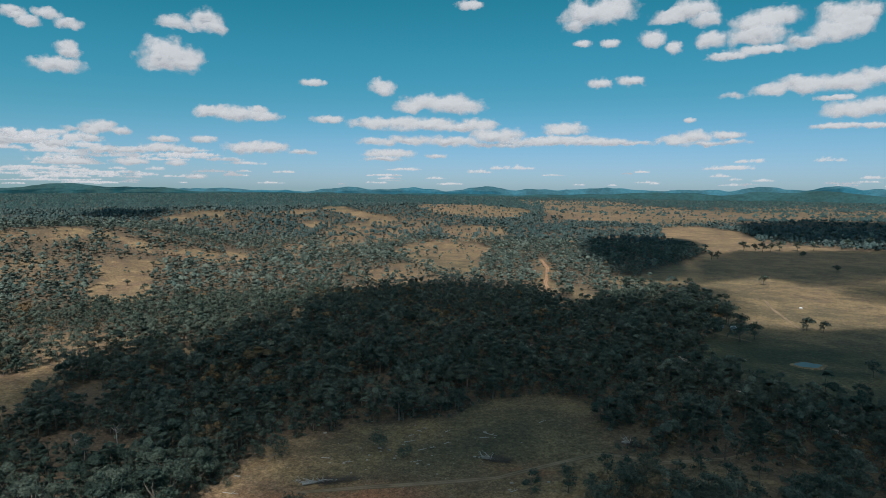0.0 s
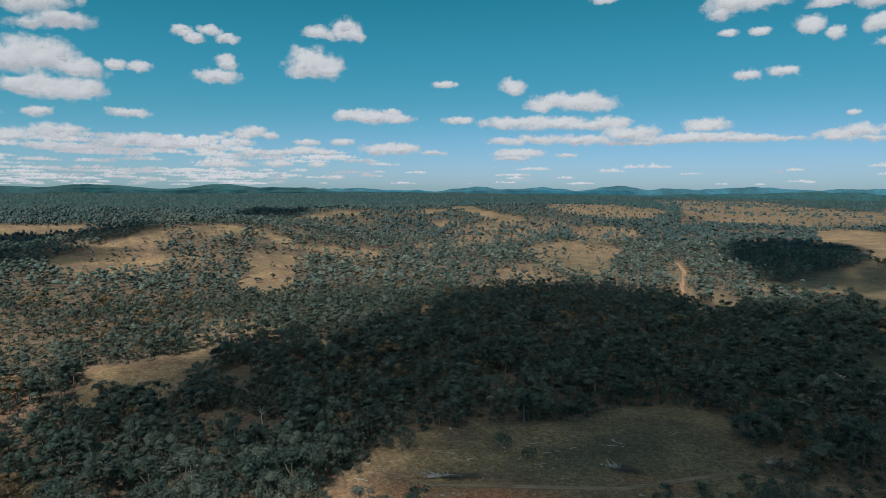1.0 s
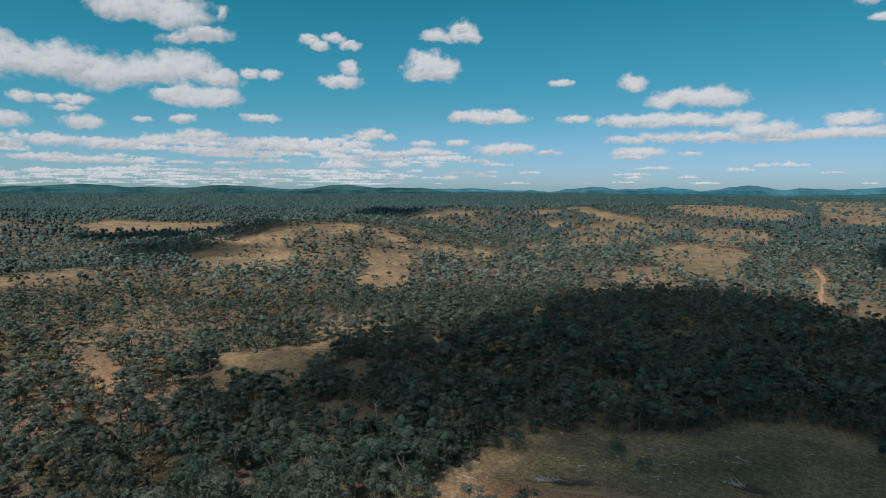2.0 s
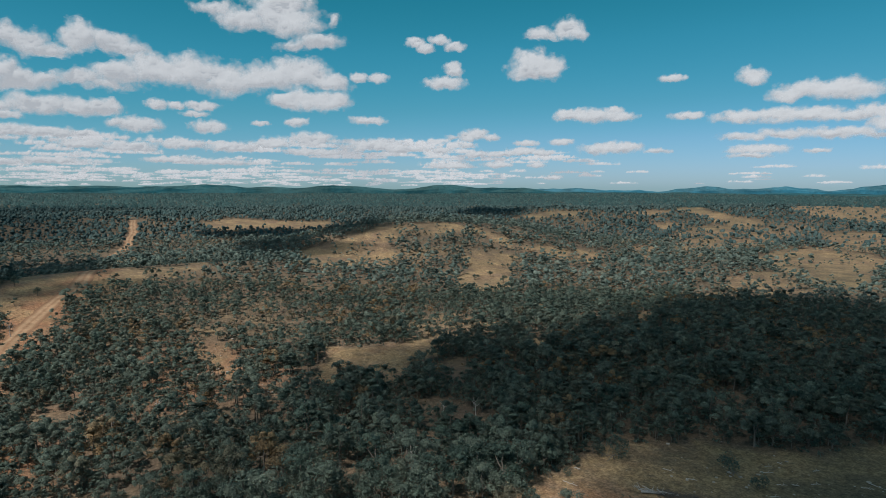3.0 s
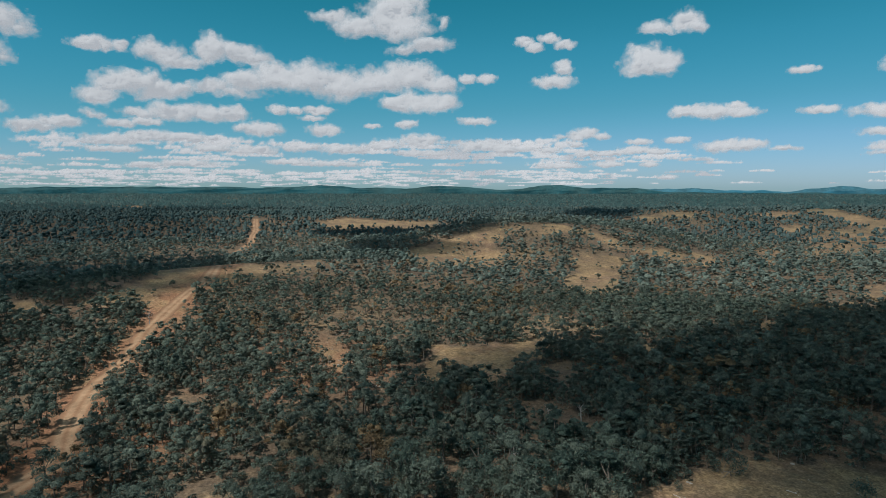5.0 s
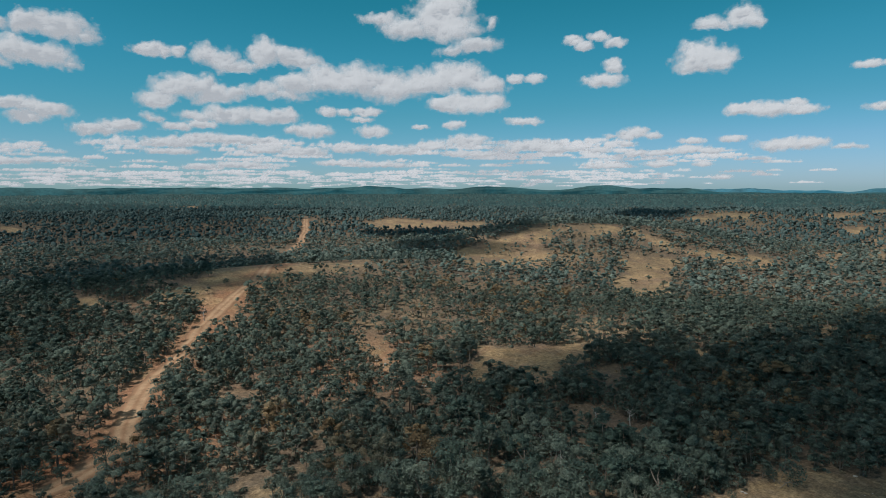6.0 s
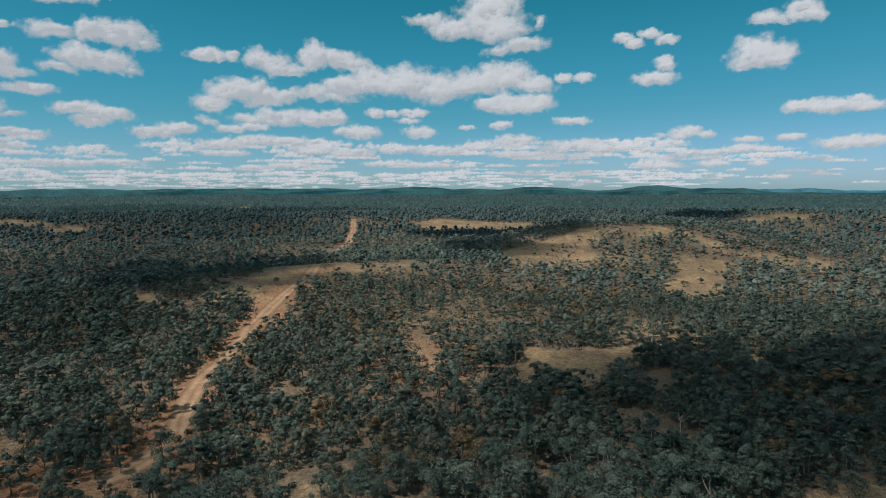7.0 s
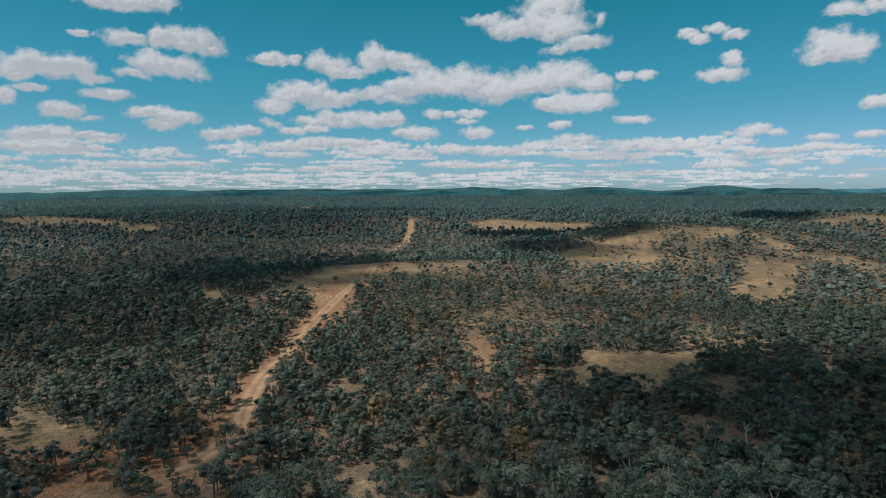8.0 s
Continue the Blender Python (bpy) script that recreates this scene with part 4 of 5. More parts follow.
CLOUDS_H = (
    ((60.63, 3.38, 2.07, 0.41), (57.23, 3.29, 2.18, 0.46)),
    ((53.19, 3.57, 2.3, 0.43), (49.44, 3.44, 2.38, 0.49)),
    ((46.05, 3.79, 1.96, 0.44), (42.6, 3.13, 2.5, 0.35)),
    ((67.98, 3.14, 2.16, 0.3),),
    ((67.52, 5.18, 1.27, 0.42), (65.67, 5.37, 1.32, 0.34)),
    ((62.72, 2.12, 2.4, 0.36), (65.84, 1.92, 1.51, 0.3)),
    ((50.43, 2.17, 2.84, 0.34), (54.14, 2.31, 2.28, 0.29)),
    ((30.45, 1.95, 2.02, 0.3),),
    ((26.2, 2.04, 1.39, 0.3),),
    ((22.76, 2.02, 0.78, 0.3),),
    ((21.29, 0.93, 0.86, 0.2),),
    ((80.53, 14.55, 3.2, 0.73), (77.87, 14.84, 1.67, 0.62)),
    ((83.57, 12.06, 0.84, 0.29),),
)
CLOUDS_I = (
    ((80.06, 11.92, 1.82, 0.67), (75.87, 12.19, 2.81, 1.13), (74.15, 11.61, 1.55, 0.53), (77.57, 12.35, 1.26, 0.86)),
    ((86.65, 9.44, 2.51, 0.97), (84.46, 9.44, 2.25, 1.08), (88.08, 8.9, 1.39, 0.88), (82.79, 8.74, 1.36, 0.59)),
    ((78.49, 10.34, 2.09, 0.87), (76.82, 10.02, 2.35, 0.97), (79.77, 9.39, 1.43, 0.52), (75.12, 9.46, 1.1, 0.4)),
    ((81.87, 7.61, 1.78, 0.52),),
    ((88.54, 7.06, 0.62, 0.73),),
    ((87.1, 7.78, 1.25, 0.33),),
    ((85.0, 6.26, 1.68, 0.76), (83.13, 5.72, 0.78, 0.3)),
    ((78.67, 6.37, 2.1, 0.63), (76.56, 6.0, 1.73, 0.73), (77.87, 5.41, 1.28, 0.54)),
    ((86.93, 4.36, 2.16, 0.59), (85.47, 4.55, 1.3, 0.6), (83.2, 4.42, 2.33, 0.39)),
)
CLOUDS_J = (
    ((86.99, 3.43, 2.88, 0.42), (85.53, 3.39, 2.6, 0.51)),
    ((69.63, 11.1, 1.17, 0.55),),
    ((73.52, 4.71, 1.81, 0.56), (71.68, 5.13, 1.84, 0.57)),
    ((79.69, 2.19, 2.49, 0.32), (76.27, 2.32, 2.19, 0.28)),
)
# plan place and height
PADDOCK_TREES = (
    (200.0, 666.6, 21.7), (214.0, 672.8, 14.2), (213.9, 620.2, 19.3), (284.2, 722.1, 8.5), (244.0, 606.8, 13.3),
    (222.2, 522.7, 14.8), (236.1, 516.6, 16.9), (378.8, 738.5, 10.6), (587.0, 1023.6, 10.7), (535.6, 851.6, 9.1),
    (429.5, 1004.0, 11.8), (443.4, 1013.2, 11.1), (288.6, 491.6, 9.5), (300.5, 489.1, 7.5), (208.2, 476.5, 10.7),
    (229.7, 479.8, 12.9), (214.7, 482.4, 9.9), (220.1, 530.1, 12.8), (213.2, 543.7, 14.0), (206.5, 552.7, 13.1),
    (209.2, 581.5, 12.6), (183.6, 477.9, 12.5), (544.4, 1138.0, 16.0), (567.1, 1116.0, 19.2), (612.1, 1142.2, 16.4),
    (642.6, 1139.7, 14.2), (554.6, 1116.9, 13.5), (589.1, 1129.3, 13.7), (677.6, 1148.9, 13.2), (761.7, 1183.7, 15.2),
    (829.8, 1221.7, 15.9),
)
HILL_TREES = (
    (-347.9, 689.2, 9.9), (-352.6, 657.4, 9.5), (-352.6, 666.5, 6.9), (-360.0, 750.1, 7.5), (-356.0, 756.4, 6.8),
    (-365.7, 791.6, 11.1), (-315.6, 660.5, 12.1), (-548.8, 266.3, 10.0), (-534.6, 351.9, 5.8), (-535.7, 371.6, 4.8),
    (-540.9, 392.0, 9.8), (-587.9, 267.8, 13.0), (-265.2, 76.3, 17.8), (-265.1, 51.1, 10.7), (-263.3, 59.9, 10.2),
)
BUSHES = (
    (-67.6, 251.1, 10.4), (-26.8, 258.6, 8.8), (-15.1, 249.5, 6.9), (-84.4, 231.1, 5.3), (-79.4, 224.4, 3.6),
    (-86.3, 219.7, 4.6), (-93.3, 227.6, 5.8), (-75.2, 248.9, 7.1), (-286.2, 32.2, 12.4), (-553.0, 301.8, 5.8),
)
CLEARING_TREES = (
    (32.5, 219.6, 10.3), (46.2, 221.2, 11.3), (64.3, 235.4, 9.2), (70.8, 231.4, 9.5), (79.7, 239.1, 8.1),
    (84.6, 241.6, 8.2), (89.4, 229.2, 10.1), (106.3, 224.0, 11.5), (122.7, 233.8, 9.5), (101.2, 237.3, 8.3),
    (56.4, 225.0, 6.2),
)
EDGE_TREES = (
    (196.1, 663.6, 21.1), (215.6, 632.2, 16.7), (251.1, 627.6, 15.7), (214.8, 575.2, 14.3), (189.7, 533.3, 15.2),
    (208.1, 530.6, 16.3), (231.2, 503.5, 15.9), (201.6, 461.9, 11.7), (216.6, 450.7, 12.5), (231.0, 459.2, 11.0),
    (137.4, 447.4, 13.4), (157.8, 472.3, 13.4), (144.8, 528.5, 13.7), (257.8, 368.9, 8.9),
)
CREEK = ((157, 422), (157, 374), (161, 344), (170, 331), (175, 308), (183, 296), (183, 272))
LOG_PILE_A = (-44.1, 227.8)
LOG_PILE_B = (20.8, 249.1)
LOG_SMALL = (-76.4, 219.1)
SHED = (217.6, 498.6)
TANK = (336.9, 586.1)
DAM = (232.4, 392.4)
BRUSH = (82.0, 265.6)
CLEARING_TRACK = ((-53, 220), (-29, 224), (-5, 228), (21, 233), (40, 243), (66, 256))
STRIP_TRACK = ((66, 256), (91, 248), (119, 253), (146, 267), (149, 244), (154, 229))
FARM_TRACK = ((186, 454), (200, 482), (209, 502), (210, 480), (226, 453))
PLAIN_TRACK = ((327, 632), (310, 585), (298, 539), (287, 495))

for i, lumps in enumerate((*CLOUDS_A, *CLOUDS_B, *CLOUDS_C, *CLOUDS_D, *CLOUDS_E, *CLOUDS_F, *CLOUDS_G, *CLOUDS_H, *CLOUDS_I, *CLOUDS_J)):
    sky_cloud(lumps, 100 + i)


def horizon_bank():
    """Row behind row of small flat clouds, closing up towards the horizon."""
    g = np.random.default_rng(5)
    vs, fs, ts, rs, at = [], [], [], [], 0
    for i in range(880):
        az = g.uniform(-42, 98) if i < 470 else g.uniform(26, 98)
        full = min(1.0, max(0.22, (az - 2) / 32))
        if g.random() > full:
            continue
        el = 0.35 + 3.7 * g.random() ** 1.35 * (0.4 + 0.6 * full) if i < 470 else g.uniform(0.15, 1.5)
        half, tall = g.uniform(0.6, 2.3) * (0.45 + 0.28 * el), (0.14 + 0.12 * el) * g.uniform(0.75, 1.3)
        middle, k = sky_place(az, el, 4900.0)
        v, f, t = heap(half * k, tall * k, 700 + i, 3.0, back=False)
        v[:, 1] *= 0.4
        rs.append(np.clip(v[:, 2] / (tall * k), -0.1, 1.0))
        vs.append(v @ np.array(upright(middle, bearing(az - 90, 1)).to_3x3()).T + np.array(middle))
        fs.append(f + at)
        ts.append(t * g.uniform(0.55, 0.9))
        at += len(v)
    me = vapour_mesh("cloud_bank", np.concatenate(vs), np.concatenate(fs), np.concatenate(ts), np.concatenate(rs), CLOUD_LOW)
    tagged(new("cloud_bank", me), "bank of small flat clouds above the far hills", "clouds", kind="stuff")


horizon_bank()


def overhead_cloud(places, seed, label, up=1000.0, cell=14.0):
    """A cloud out of sight above, at the place from which its shade falls on these spots of ground: x, y, half size, thickness."""
    shift = SUN_WAY * (up / SUN_WAY.z)
    p = np.array(places, float)
    x = np.arange((p[:, 0] - p[:, 2] * 1.6).min(), (p[:, 0] + p[:, 2] * 1.6).max(), cell)
    y = np.arange((p[:, 1] - p[:, 2] * 1.6).min(), (p[:, 1] + p[:, 2] * 1.6).max(), cell)
    u, w = np.meshgrid(x, y)
    uu, ww = u + 45 * fbm(u, w, 120, seed), w + 45 * fbm(u, w, 120, seed + 1)
    thick = np.max([k * np.clip((1.15 - np.hypot(uu - a, ww - b) / r) * 2.2, 0, 1) for a, b, r, k in places], axis=0)
    thick[[0, -1], :] = 0
    thick[:, [0, -1]] = 0
    v, f, t = pillow(thick, cell, 70.0)
    v = np.stack([v[:, 0] + x[0] + shift.x, v[:, 2] + y[0] + shift.y, up - v[:, 1]], -1)
    me = mesh_of("cloud", v, f, [CLOUD_ABOVE], smooth=True, values={"thick": t})
    tagged(new("cloud", me), label, "cloud", kind="structure")


MAIN_SHADE = (
    (0.63, ((-230, 247), (-265, 288), (-256, 316), (-229, 339), (-227, 357), (-226, 386), (-221, 382), (-217, 413), (-192, 423), (-161, 400), (-158, 438), (-142, 478), (-120, 516), (-105, 613), (-79, 665), (-27, 706), (43, 699), (82, 663), (112, 628), (124, 600), (148, 592), (165, 575), (198, 582), (213, 564), (218, 527), (241, 526), (249, 502), (271, 484), (303, 478), (393, 472), (275, 328), (157, 277), (107, 278), (78, 284), (74, 310), (43, 318), (11, 308), (-16, 286), (-54, 267), (-90, 252), (-122, 247), (-157, 246), (-193, 244), (-221, 247))),
    (0.88, ((-22, 265), (-11, 288), (11, 312), (44, 322), (74, 314), (78, 286), (108, 280), (159, 280), (283, 337), (170, 199), (41, 198), (15, 204), (-8, 226))),
    (0.78, ((-54, 269), (-16, 288), (5, 250), (15, 204), (-46, 207), (-73, 235))),
    (0.22, ((-239, 234), (-207, 213), (-176, 214), (-144, 226), (-114, 231), (-88, 246), (-85, 226), (-101, 211), (-118, 194), (-137, 187), (-166, 181), (-199, 175), (-228, 190))),
    (0.66, ((-270, 295), (-247, 315), (-230, 336), (-216, 349), (-202, 334), (-195, 293), (-204, 271), (-227, 260), (-244, 264))),
    (0.92, ((198, 488), (263, 470), (384, 461), (260, 309), (208, 325), (172, 344), (172, 414))),
    (0.3, ((-253, 200), (-230, 247), (-171, 189), (-155, 141), (-171, 119), (-223, 161))),
)
PLAIN_SHADE = (
    (0.85, ((281, 1274), (393, 1387), (518, 1391), (521, 1260), (442, 1078), (371, 968), (323, 817), (273, 765), (230, 805), (234, 1016))),
    (0.72, ((381, 983), (519, 1119), (924, 1125), (647, 783), (559, 790), (438, 728), (406, 826), (300, 744))),
    (0.55, ((472, 731), (615, 745), (508, 613), (430, 629))),
    (0.55, ((259, 724), (316, 691), (284, 574), (233, 529), (225, 596))),
    (0.75, ((908, 1934), (1234, 2108), (1584, 1938), (971, 1183), (758, 1289), (690, 1437))),
)
WEST_SHADE = (
    (0.82, ((-1119, 893), (-1080, 984), (-978, 1154), (-623, 876), (-589, 850), (-629, 791), (-906, 925), (-984, 875), (-1043, 854))),
    (0.75, ((-915, 826), (-666, 743), (-577, 745), (-614, 680), (-742, 653))),
    (0.75, ((-963, 1730), (-1006, 1963), (-698, 1628), (-691, 1538), (-841, 1560))),
    (0.7, ((-579, 197), (-581, 222), (-581, 290), (-572, 343), (-556, 373), (-539, 334), (-550, 282), (-544, 229), (-548, 206), (-551, 185))),
    # thin unseen patch, added to darken the western woodland
    (0.28, ((-1150, -42), (-956, 208), (-560, 196), (-457, 118), (-458, 31), (-499, -21))),
    (0.8, ((-1022, 241), (-916, 326), (-922, 432), (-941, 515), (-587, 347), (-590, 295), (-581, 222), (-599, 152))),
)


def shade_cloud(outlines, seed, label, up=1000.0, cell=13.0, soft=26.0):
    """A cloud out of sight above, at the place from which its shade falls within these outlines of ground, each with its
    thickness."""
    shift = SUN_WAY * (up / SUN_WAY.z)
    p = np.array([q for _, o in outlines for q in o], float)
    x = np.arange(p[:, 0].min() - 70, p[:, 0].max() + 70, cell)
    y = np.arange(p[:, 1].min() - 70, p[:, 1].max() + 70, cell)
    u, w = np.meshgrid(x, y)
    uu, ww = u + 36 * fbm(u, w, 90, seed), w + 36 * fbm(u, w, 90, seed + 1)
    thick = np.max([k * np.clip(0.5 + inside(o, uu, ww) / soft, 0, 1) for k, o in outlines], axis=0)
    thick[[0, -1], :] = 0
    thick[:, [0, -1]] = 0
    v, f, t = pillow(thick, cell, 70.0)
    v = np.stack([v[:, 0] + x[0] + shift.x, v[:, 2] + y[0] + shift.y, up - v[:, 1]], -1)
    me = mesh_of("cloud", v, f, [CLOUD_ABOVE], smooth=True, values={"thick": t})
    tagged(new("cloud", me), label, "cloud", kind="structure")


OVERHEAD = "broad cloud overhead that shades the bush below"
shade_cloud(MAIN_SHADE, 201, OVERHEAD)
shade_cloud(PLAIN_SHADE, 205, "ragged clouds overhead that shade the plain")
for i, row in enumerate(WEST_SHADE):
    shade_cloud((row,), 207 + 2 * i, "small ragged unseen cloud overhead, placed for its shade")
# two unseen thin clouds, added to darken the ground beneath them
overhead_cloud(((-285, 45, 55, 0.36), (-245, 30, 60, 0.38), (-305, 0, 55, 0.38)), 225, "thin unseen cloud added to dim the road junction")
overhead_cloud(((-1500, 500, 350, 0.3), (-2000, 900, 400, 0.3), (-1900, 200, 400, 0.3), (-2500, 500, 500, 0.25), (-1000, 250, 250, 0.25)), 221, "thin broad unseen cloud added to dim the far woodland", 1000, 30)
# unseen clouds behind the camera, added to lighten the shade with white
g0 = np.random.default_rng(3)
for i in range(16):
    x, y, r = (i % 4 - 1.5) * 1300 + g0.uniform(-350, 350), -500 - (i // 4) * 900 + g0.uniform(-200, 200), g0.uniform(260, 430)
    overhead_cloud(((x, y, r, 1), (x + r * 0.9, y - r * 0.3, r * 0.7, 1), (x - r * 0.8, y + r * 0.2, r * 0.6, 1)), 220 + 3 * i, "unseen white heap cloud added behind the camera as fill", 1050, 45)


ribbon("creek_bed", CREEK, 4.0, 0.15, GRAVEL, "dry creek bed of pale gravel between trees", 49)
for points, wide, word in ((CLEARING_TRACK, 3.2, "faint wheel track across the bare clearing"), (STRIP_TRACK, 3.0, "grey wheel track past felled timber"), (FARM_TRACK, 4.0, "pale farm drive beside the shed"), (PLAIN_TRACK, 3.0, "sandy track over the open plain")):
    ribbon("track", points, wide, 0.12, TRACK, word, 47)


# ---------------------------------------------------------------- single trees, shrubs, dead wood
def plant(name, pattern, tint, label, category, group, wood_name, leaf_name, leaf_mat=None):
    """A tree or shrub at the origin: an empty at its foot, its wood and its leaves."""
    v, f, s = pattern
    root = tagged(new(name), label, category, group)
    fw, fl = f[s == 1], f[s == 0]
    lv = fl.max() + 1
    part(wood_name, mesh_of(wood_name, v[lv:], fw - lv, [BARK]), root)
    part(leaf_name, mesh_of(leaf_name, v[:lv], fl, [leaf_mat or LEAF], smooth=True, values={"tint": np.full(lv, tint)}), root)
    return root


def stand(x, y, turn, wide, tall):
    return Matrix.Translation((x, y, float(height(x, y)) - 0.1)) @ pose(0, 0, 0, 0, 0, turn) @ Matrix.Diagonal((wide, wide, tall, 1))


def set_down(root, m):
    root.matrix_basis = m
    return root


def shrub_pattern(g, leaves, size):
    """Dense and round, leafy nearly to the ground; unit height."""
    lobes = [(np.array([0, 0, 0.55]), np.array([0.4, 0.4, 0.42]))]
    for i in range(5):
        t = i * 1.26 + g.uniform(-0.4, 0.4)
        lobes.append((np.array([math.cos(t) * 0.24, math.sin(t) * 0.24, g.uniform(0.3, 0.62)]), np.array([0.24, 0.24, 0.24])))
    leaf = sprays(g, lobes, leaves, size)
    wood = wood_of(g, 0.6, lobes, 5, 3, 0.03)
    v, f = joined([leaf, wood])
    return v, f, np.concatenate([np.zeros(len(leaf[1]), np.int32), np.ones(len(wood[1]), np.int32)])


g2 = np.random.default_rng(23)
models = []
WORDS = ("grey-green eucalypt with an open crown and forked trunk", "dull olive eucalypt with a loose spreading crown", "dusty brown-tinged eucalypt with a thin crown")
for i in range(15):
    tint = (i + 0.5) / 15
    word = WORDS[2] if tint > 0.85 else WORDS[1] if tint > 0.45 else WORDS[0]
    models.append((plant("eucalypt_tree", tree_pattern(g2, 520, 0.29, 4, 5, 9, 9.6, 3.4, (6, 2, 0.72)), tint, word, "tree", "trees of the near woodland", "trunk", "crown"), []))
for i in range(HEROES):
    x, y, z = near_places[i]
    k = min(14, int(near_tints[i] * 15))
    w = near_sizes[i] * g2.uniform(0.85, 1.2)
    models[k][1].append(stand(x, y, g2.uniform(0, 360), w, near_sizes[i]))
for i, (x, y, tall) in enumerate(CLEARING_TREES):
    models[i % 7][1].append(stand(x, y, g2.uniform(0, 360), tall / 8.6 * g2.uniform(0.8, 1.0), tall / 9.6))
for root, poses in models:
    for m in poses[1:]:
        tree = copy_thing(root, Matrix.Identity(4))
        tree.matrix_basis = m
    if poses:
        set_down(root, poses[0])
    else:
        for ob in (*root.children, root):
            bpy.data.objects.remove(ob)

lone = plant("paddock_tree", tree_pattern(g2, 260, 0.5, 5, 5, 7, 9.0, 3.6), 0.35, "lone dark eucalypt standing in open dry grass", "tree", "paddock trees", "trunk", "crown")
for i, (x, y, tall) in enumerate((*PADDOCK_TREES, *HILL_TREES, *EDGE_TREES)):
    tall = min(tall * (1.3 if x > 0 else 0.8), 20.0)
    m = stand(x, y, g2.uniform(0, 360), tall / 9.5 * g2.uniform(0.95, 1.25), tall / 9.5)
    tree = lone if i == 0 else copy_thing(lone, Matrix.Identity(4))
    tree.matrix_basis = m

bush = plant("shrub", shrub_pattern(g2, 520, 0.045), 0.12, "dense dark green shrub on dry bare ground", "shrub", "shrubs in the clearing", "stem", "foliage")
for i, (x, y, tall) in enumerate(BUSHES):
    m = stand(x, y, g2.uniform(0, 360), tall * 1.0, tall)
    tree = bush if i == 0 else copy_thing(bush, Matrix.Identity(4))
    tree.matrix_basis = m


def stick(g, a, b, ra, rb, bends=4, wander=0.12, sides=6):
    """A crooked tapering stick."""
    a, b = np.asarray(a, float), np.asarray(b, float)
    k = np.linalg.norm(b - a)
    pts = [a + (b - a) * t + (g.normal(0, wander * k / bends, 3) if 0 < t < 1 else 0) for t in np.linspace(0, 1, bends + 1)]
    rad = np.linspace(ra, rb, bends + 1)
    return joined([cone_tube(p, q, r0, r1, sides) for p, q, r0, r1 in zip(pts, pts[1:], rad, rad[1:])])


def fallen_tree(x, y, turn, long, seed, label):
    """An uprooted dead tree: bleached trunk, limbs that reach up in a fork, and its dark brushwood swept out behind."""
    g = np.random.default_rng(seed)
    root = tagged(new("fallen_tree"), label, "dead tree", "fallen trees")
    part("trunk", mesh_of("trunk", *stick(g, (-long * 0.30, -0.3, 0.6), (long * 0.18, 0.3, 0.7), 0.5, 0.3, 6, 0.1, 8), [DEAD], smooth=True), root, "bleached grey trunk")
    for i in range(7):
        p = np.array([g.uniform(-0.30, 0.02) * long, g.normal(0, 0.3), 0.8])
        q = p + [g.uniform(-0.22, 0.1) * long, g.uniform(-2.4, 2.4), g.uniform(0.6, 3.0)]
        limb = part("limb", mesh_of("limb", *stick(g, p, q, 0.22, 0.07, 5, 0.25), [DEAD], smooth=True), root)
        tip = q + [g.uniform(-1.6, 0.8), g.uniform(-1.4, 1.4), g.uniform(0.1, 1.2)]
        part("twig", mesh_of("twig", *stick(g, p * 0.3 + q * 0.7, tip, 0.09, 0.03, 3, 0.2, 5), [DEAD], smooth=True), limb)
    twigs = []
    for i in range(420):
        s = g.beta(1.6, 2.2) * 0.62 - 0.12
        p = np.array([s * long, g.normal(0, 0.8 + 1.0 * (0.5 - s)), g.uniform(0, 1.1)])
        twigs.append(stick(g, p, p + [g.normal(1.6, 1.0), g.normal(0.2, 0.8), g.uniform(-0.2, 1.0)], 0.075, 0.02, 2, 0.2, 3))
    part("brushwood", mesh_of("brushwood", *joined(twigs), [TWIG]), root, "heap of dark dry brushwood")
    root.matrix_basis = stand(x, y, turn, 1, 1)


fallen_tree(*LOG_PILE_A, 14, 27, 31, "bleached fallen tree with a heap of brushwood")
fallen_tree(*LOG_PILE_B, -20, 15, 32, "fallen dead tree with tangled pale limbs")
fallen_tree(*BRUSH, -35, 12, 33, "dark heap of felled timber on bare ground")


def log(x, y, turn, long, seed):
    g = np.random.default_rng(seed)
    root = tagged(new("log"), "weathered grey log lying in dry grass", "log", "logs")
    part("stem", mesh_of("stem", *stick(g, (-long / 2, 0, 0.22), (long / 2, 0, 0.18), 0.17, 0.08, 6, 0.16, 6), [DEAD], smooth=True), root)
    part("stub", mesh_of("stub", *stick(g, (long * 0.1, 0, 0.25), (long * 0.22, 0.9, 0.7), 0.1, 0.04, 3, 0.1, 5), [DEAD], smooth=True), root)
    root.matrix_basis = stand(x, y, turn, 1, 1)


log(*LOG_SMALL, -8, 6, 41)
log(-14, 268, 20, 5, 42)
log(22, 276, -30, 6, 43)
log(-38, 246, 10, 4, 44)
log(48, 292, 40, 5, 45)
g3 = np.random.default_rng(19)
for i in range(10):
    log(*bearing(g3.uniform(-8, 16), g3.uniform(218, 285))[:2], g3.uniform(-60, 60), g3.uniform(2, 5), 80 + i)


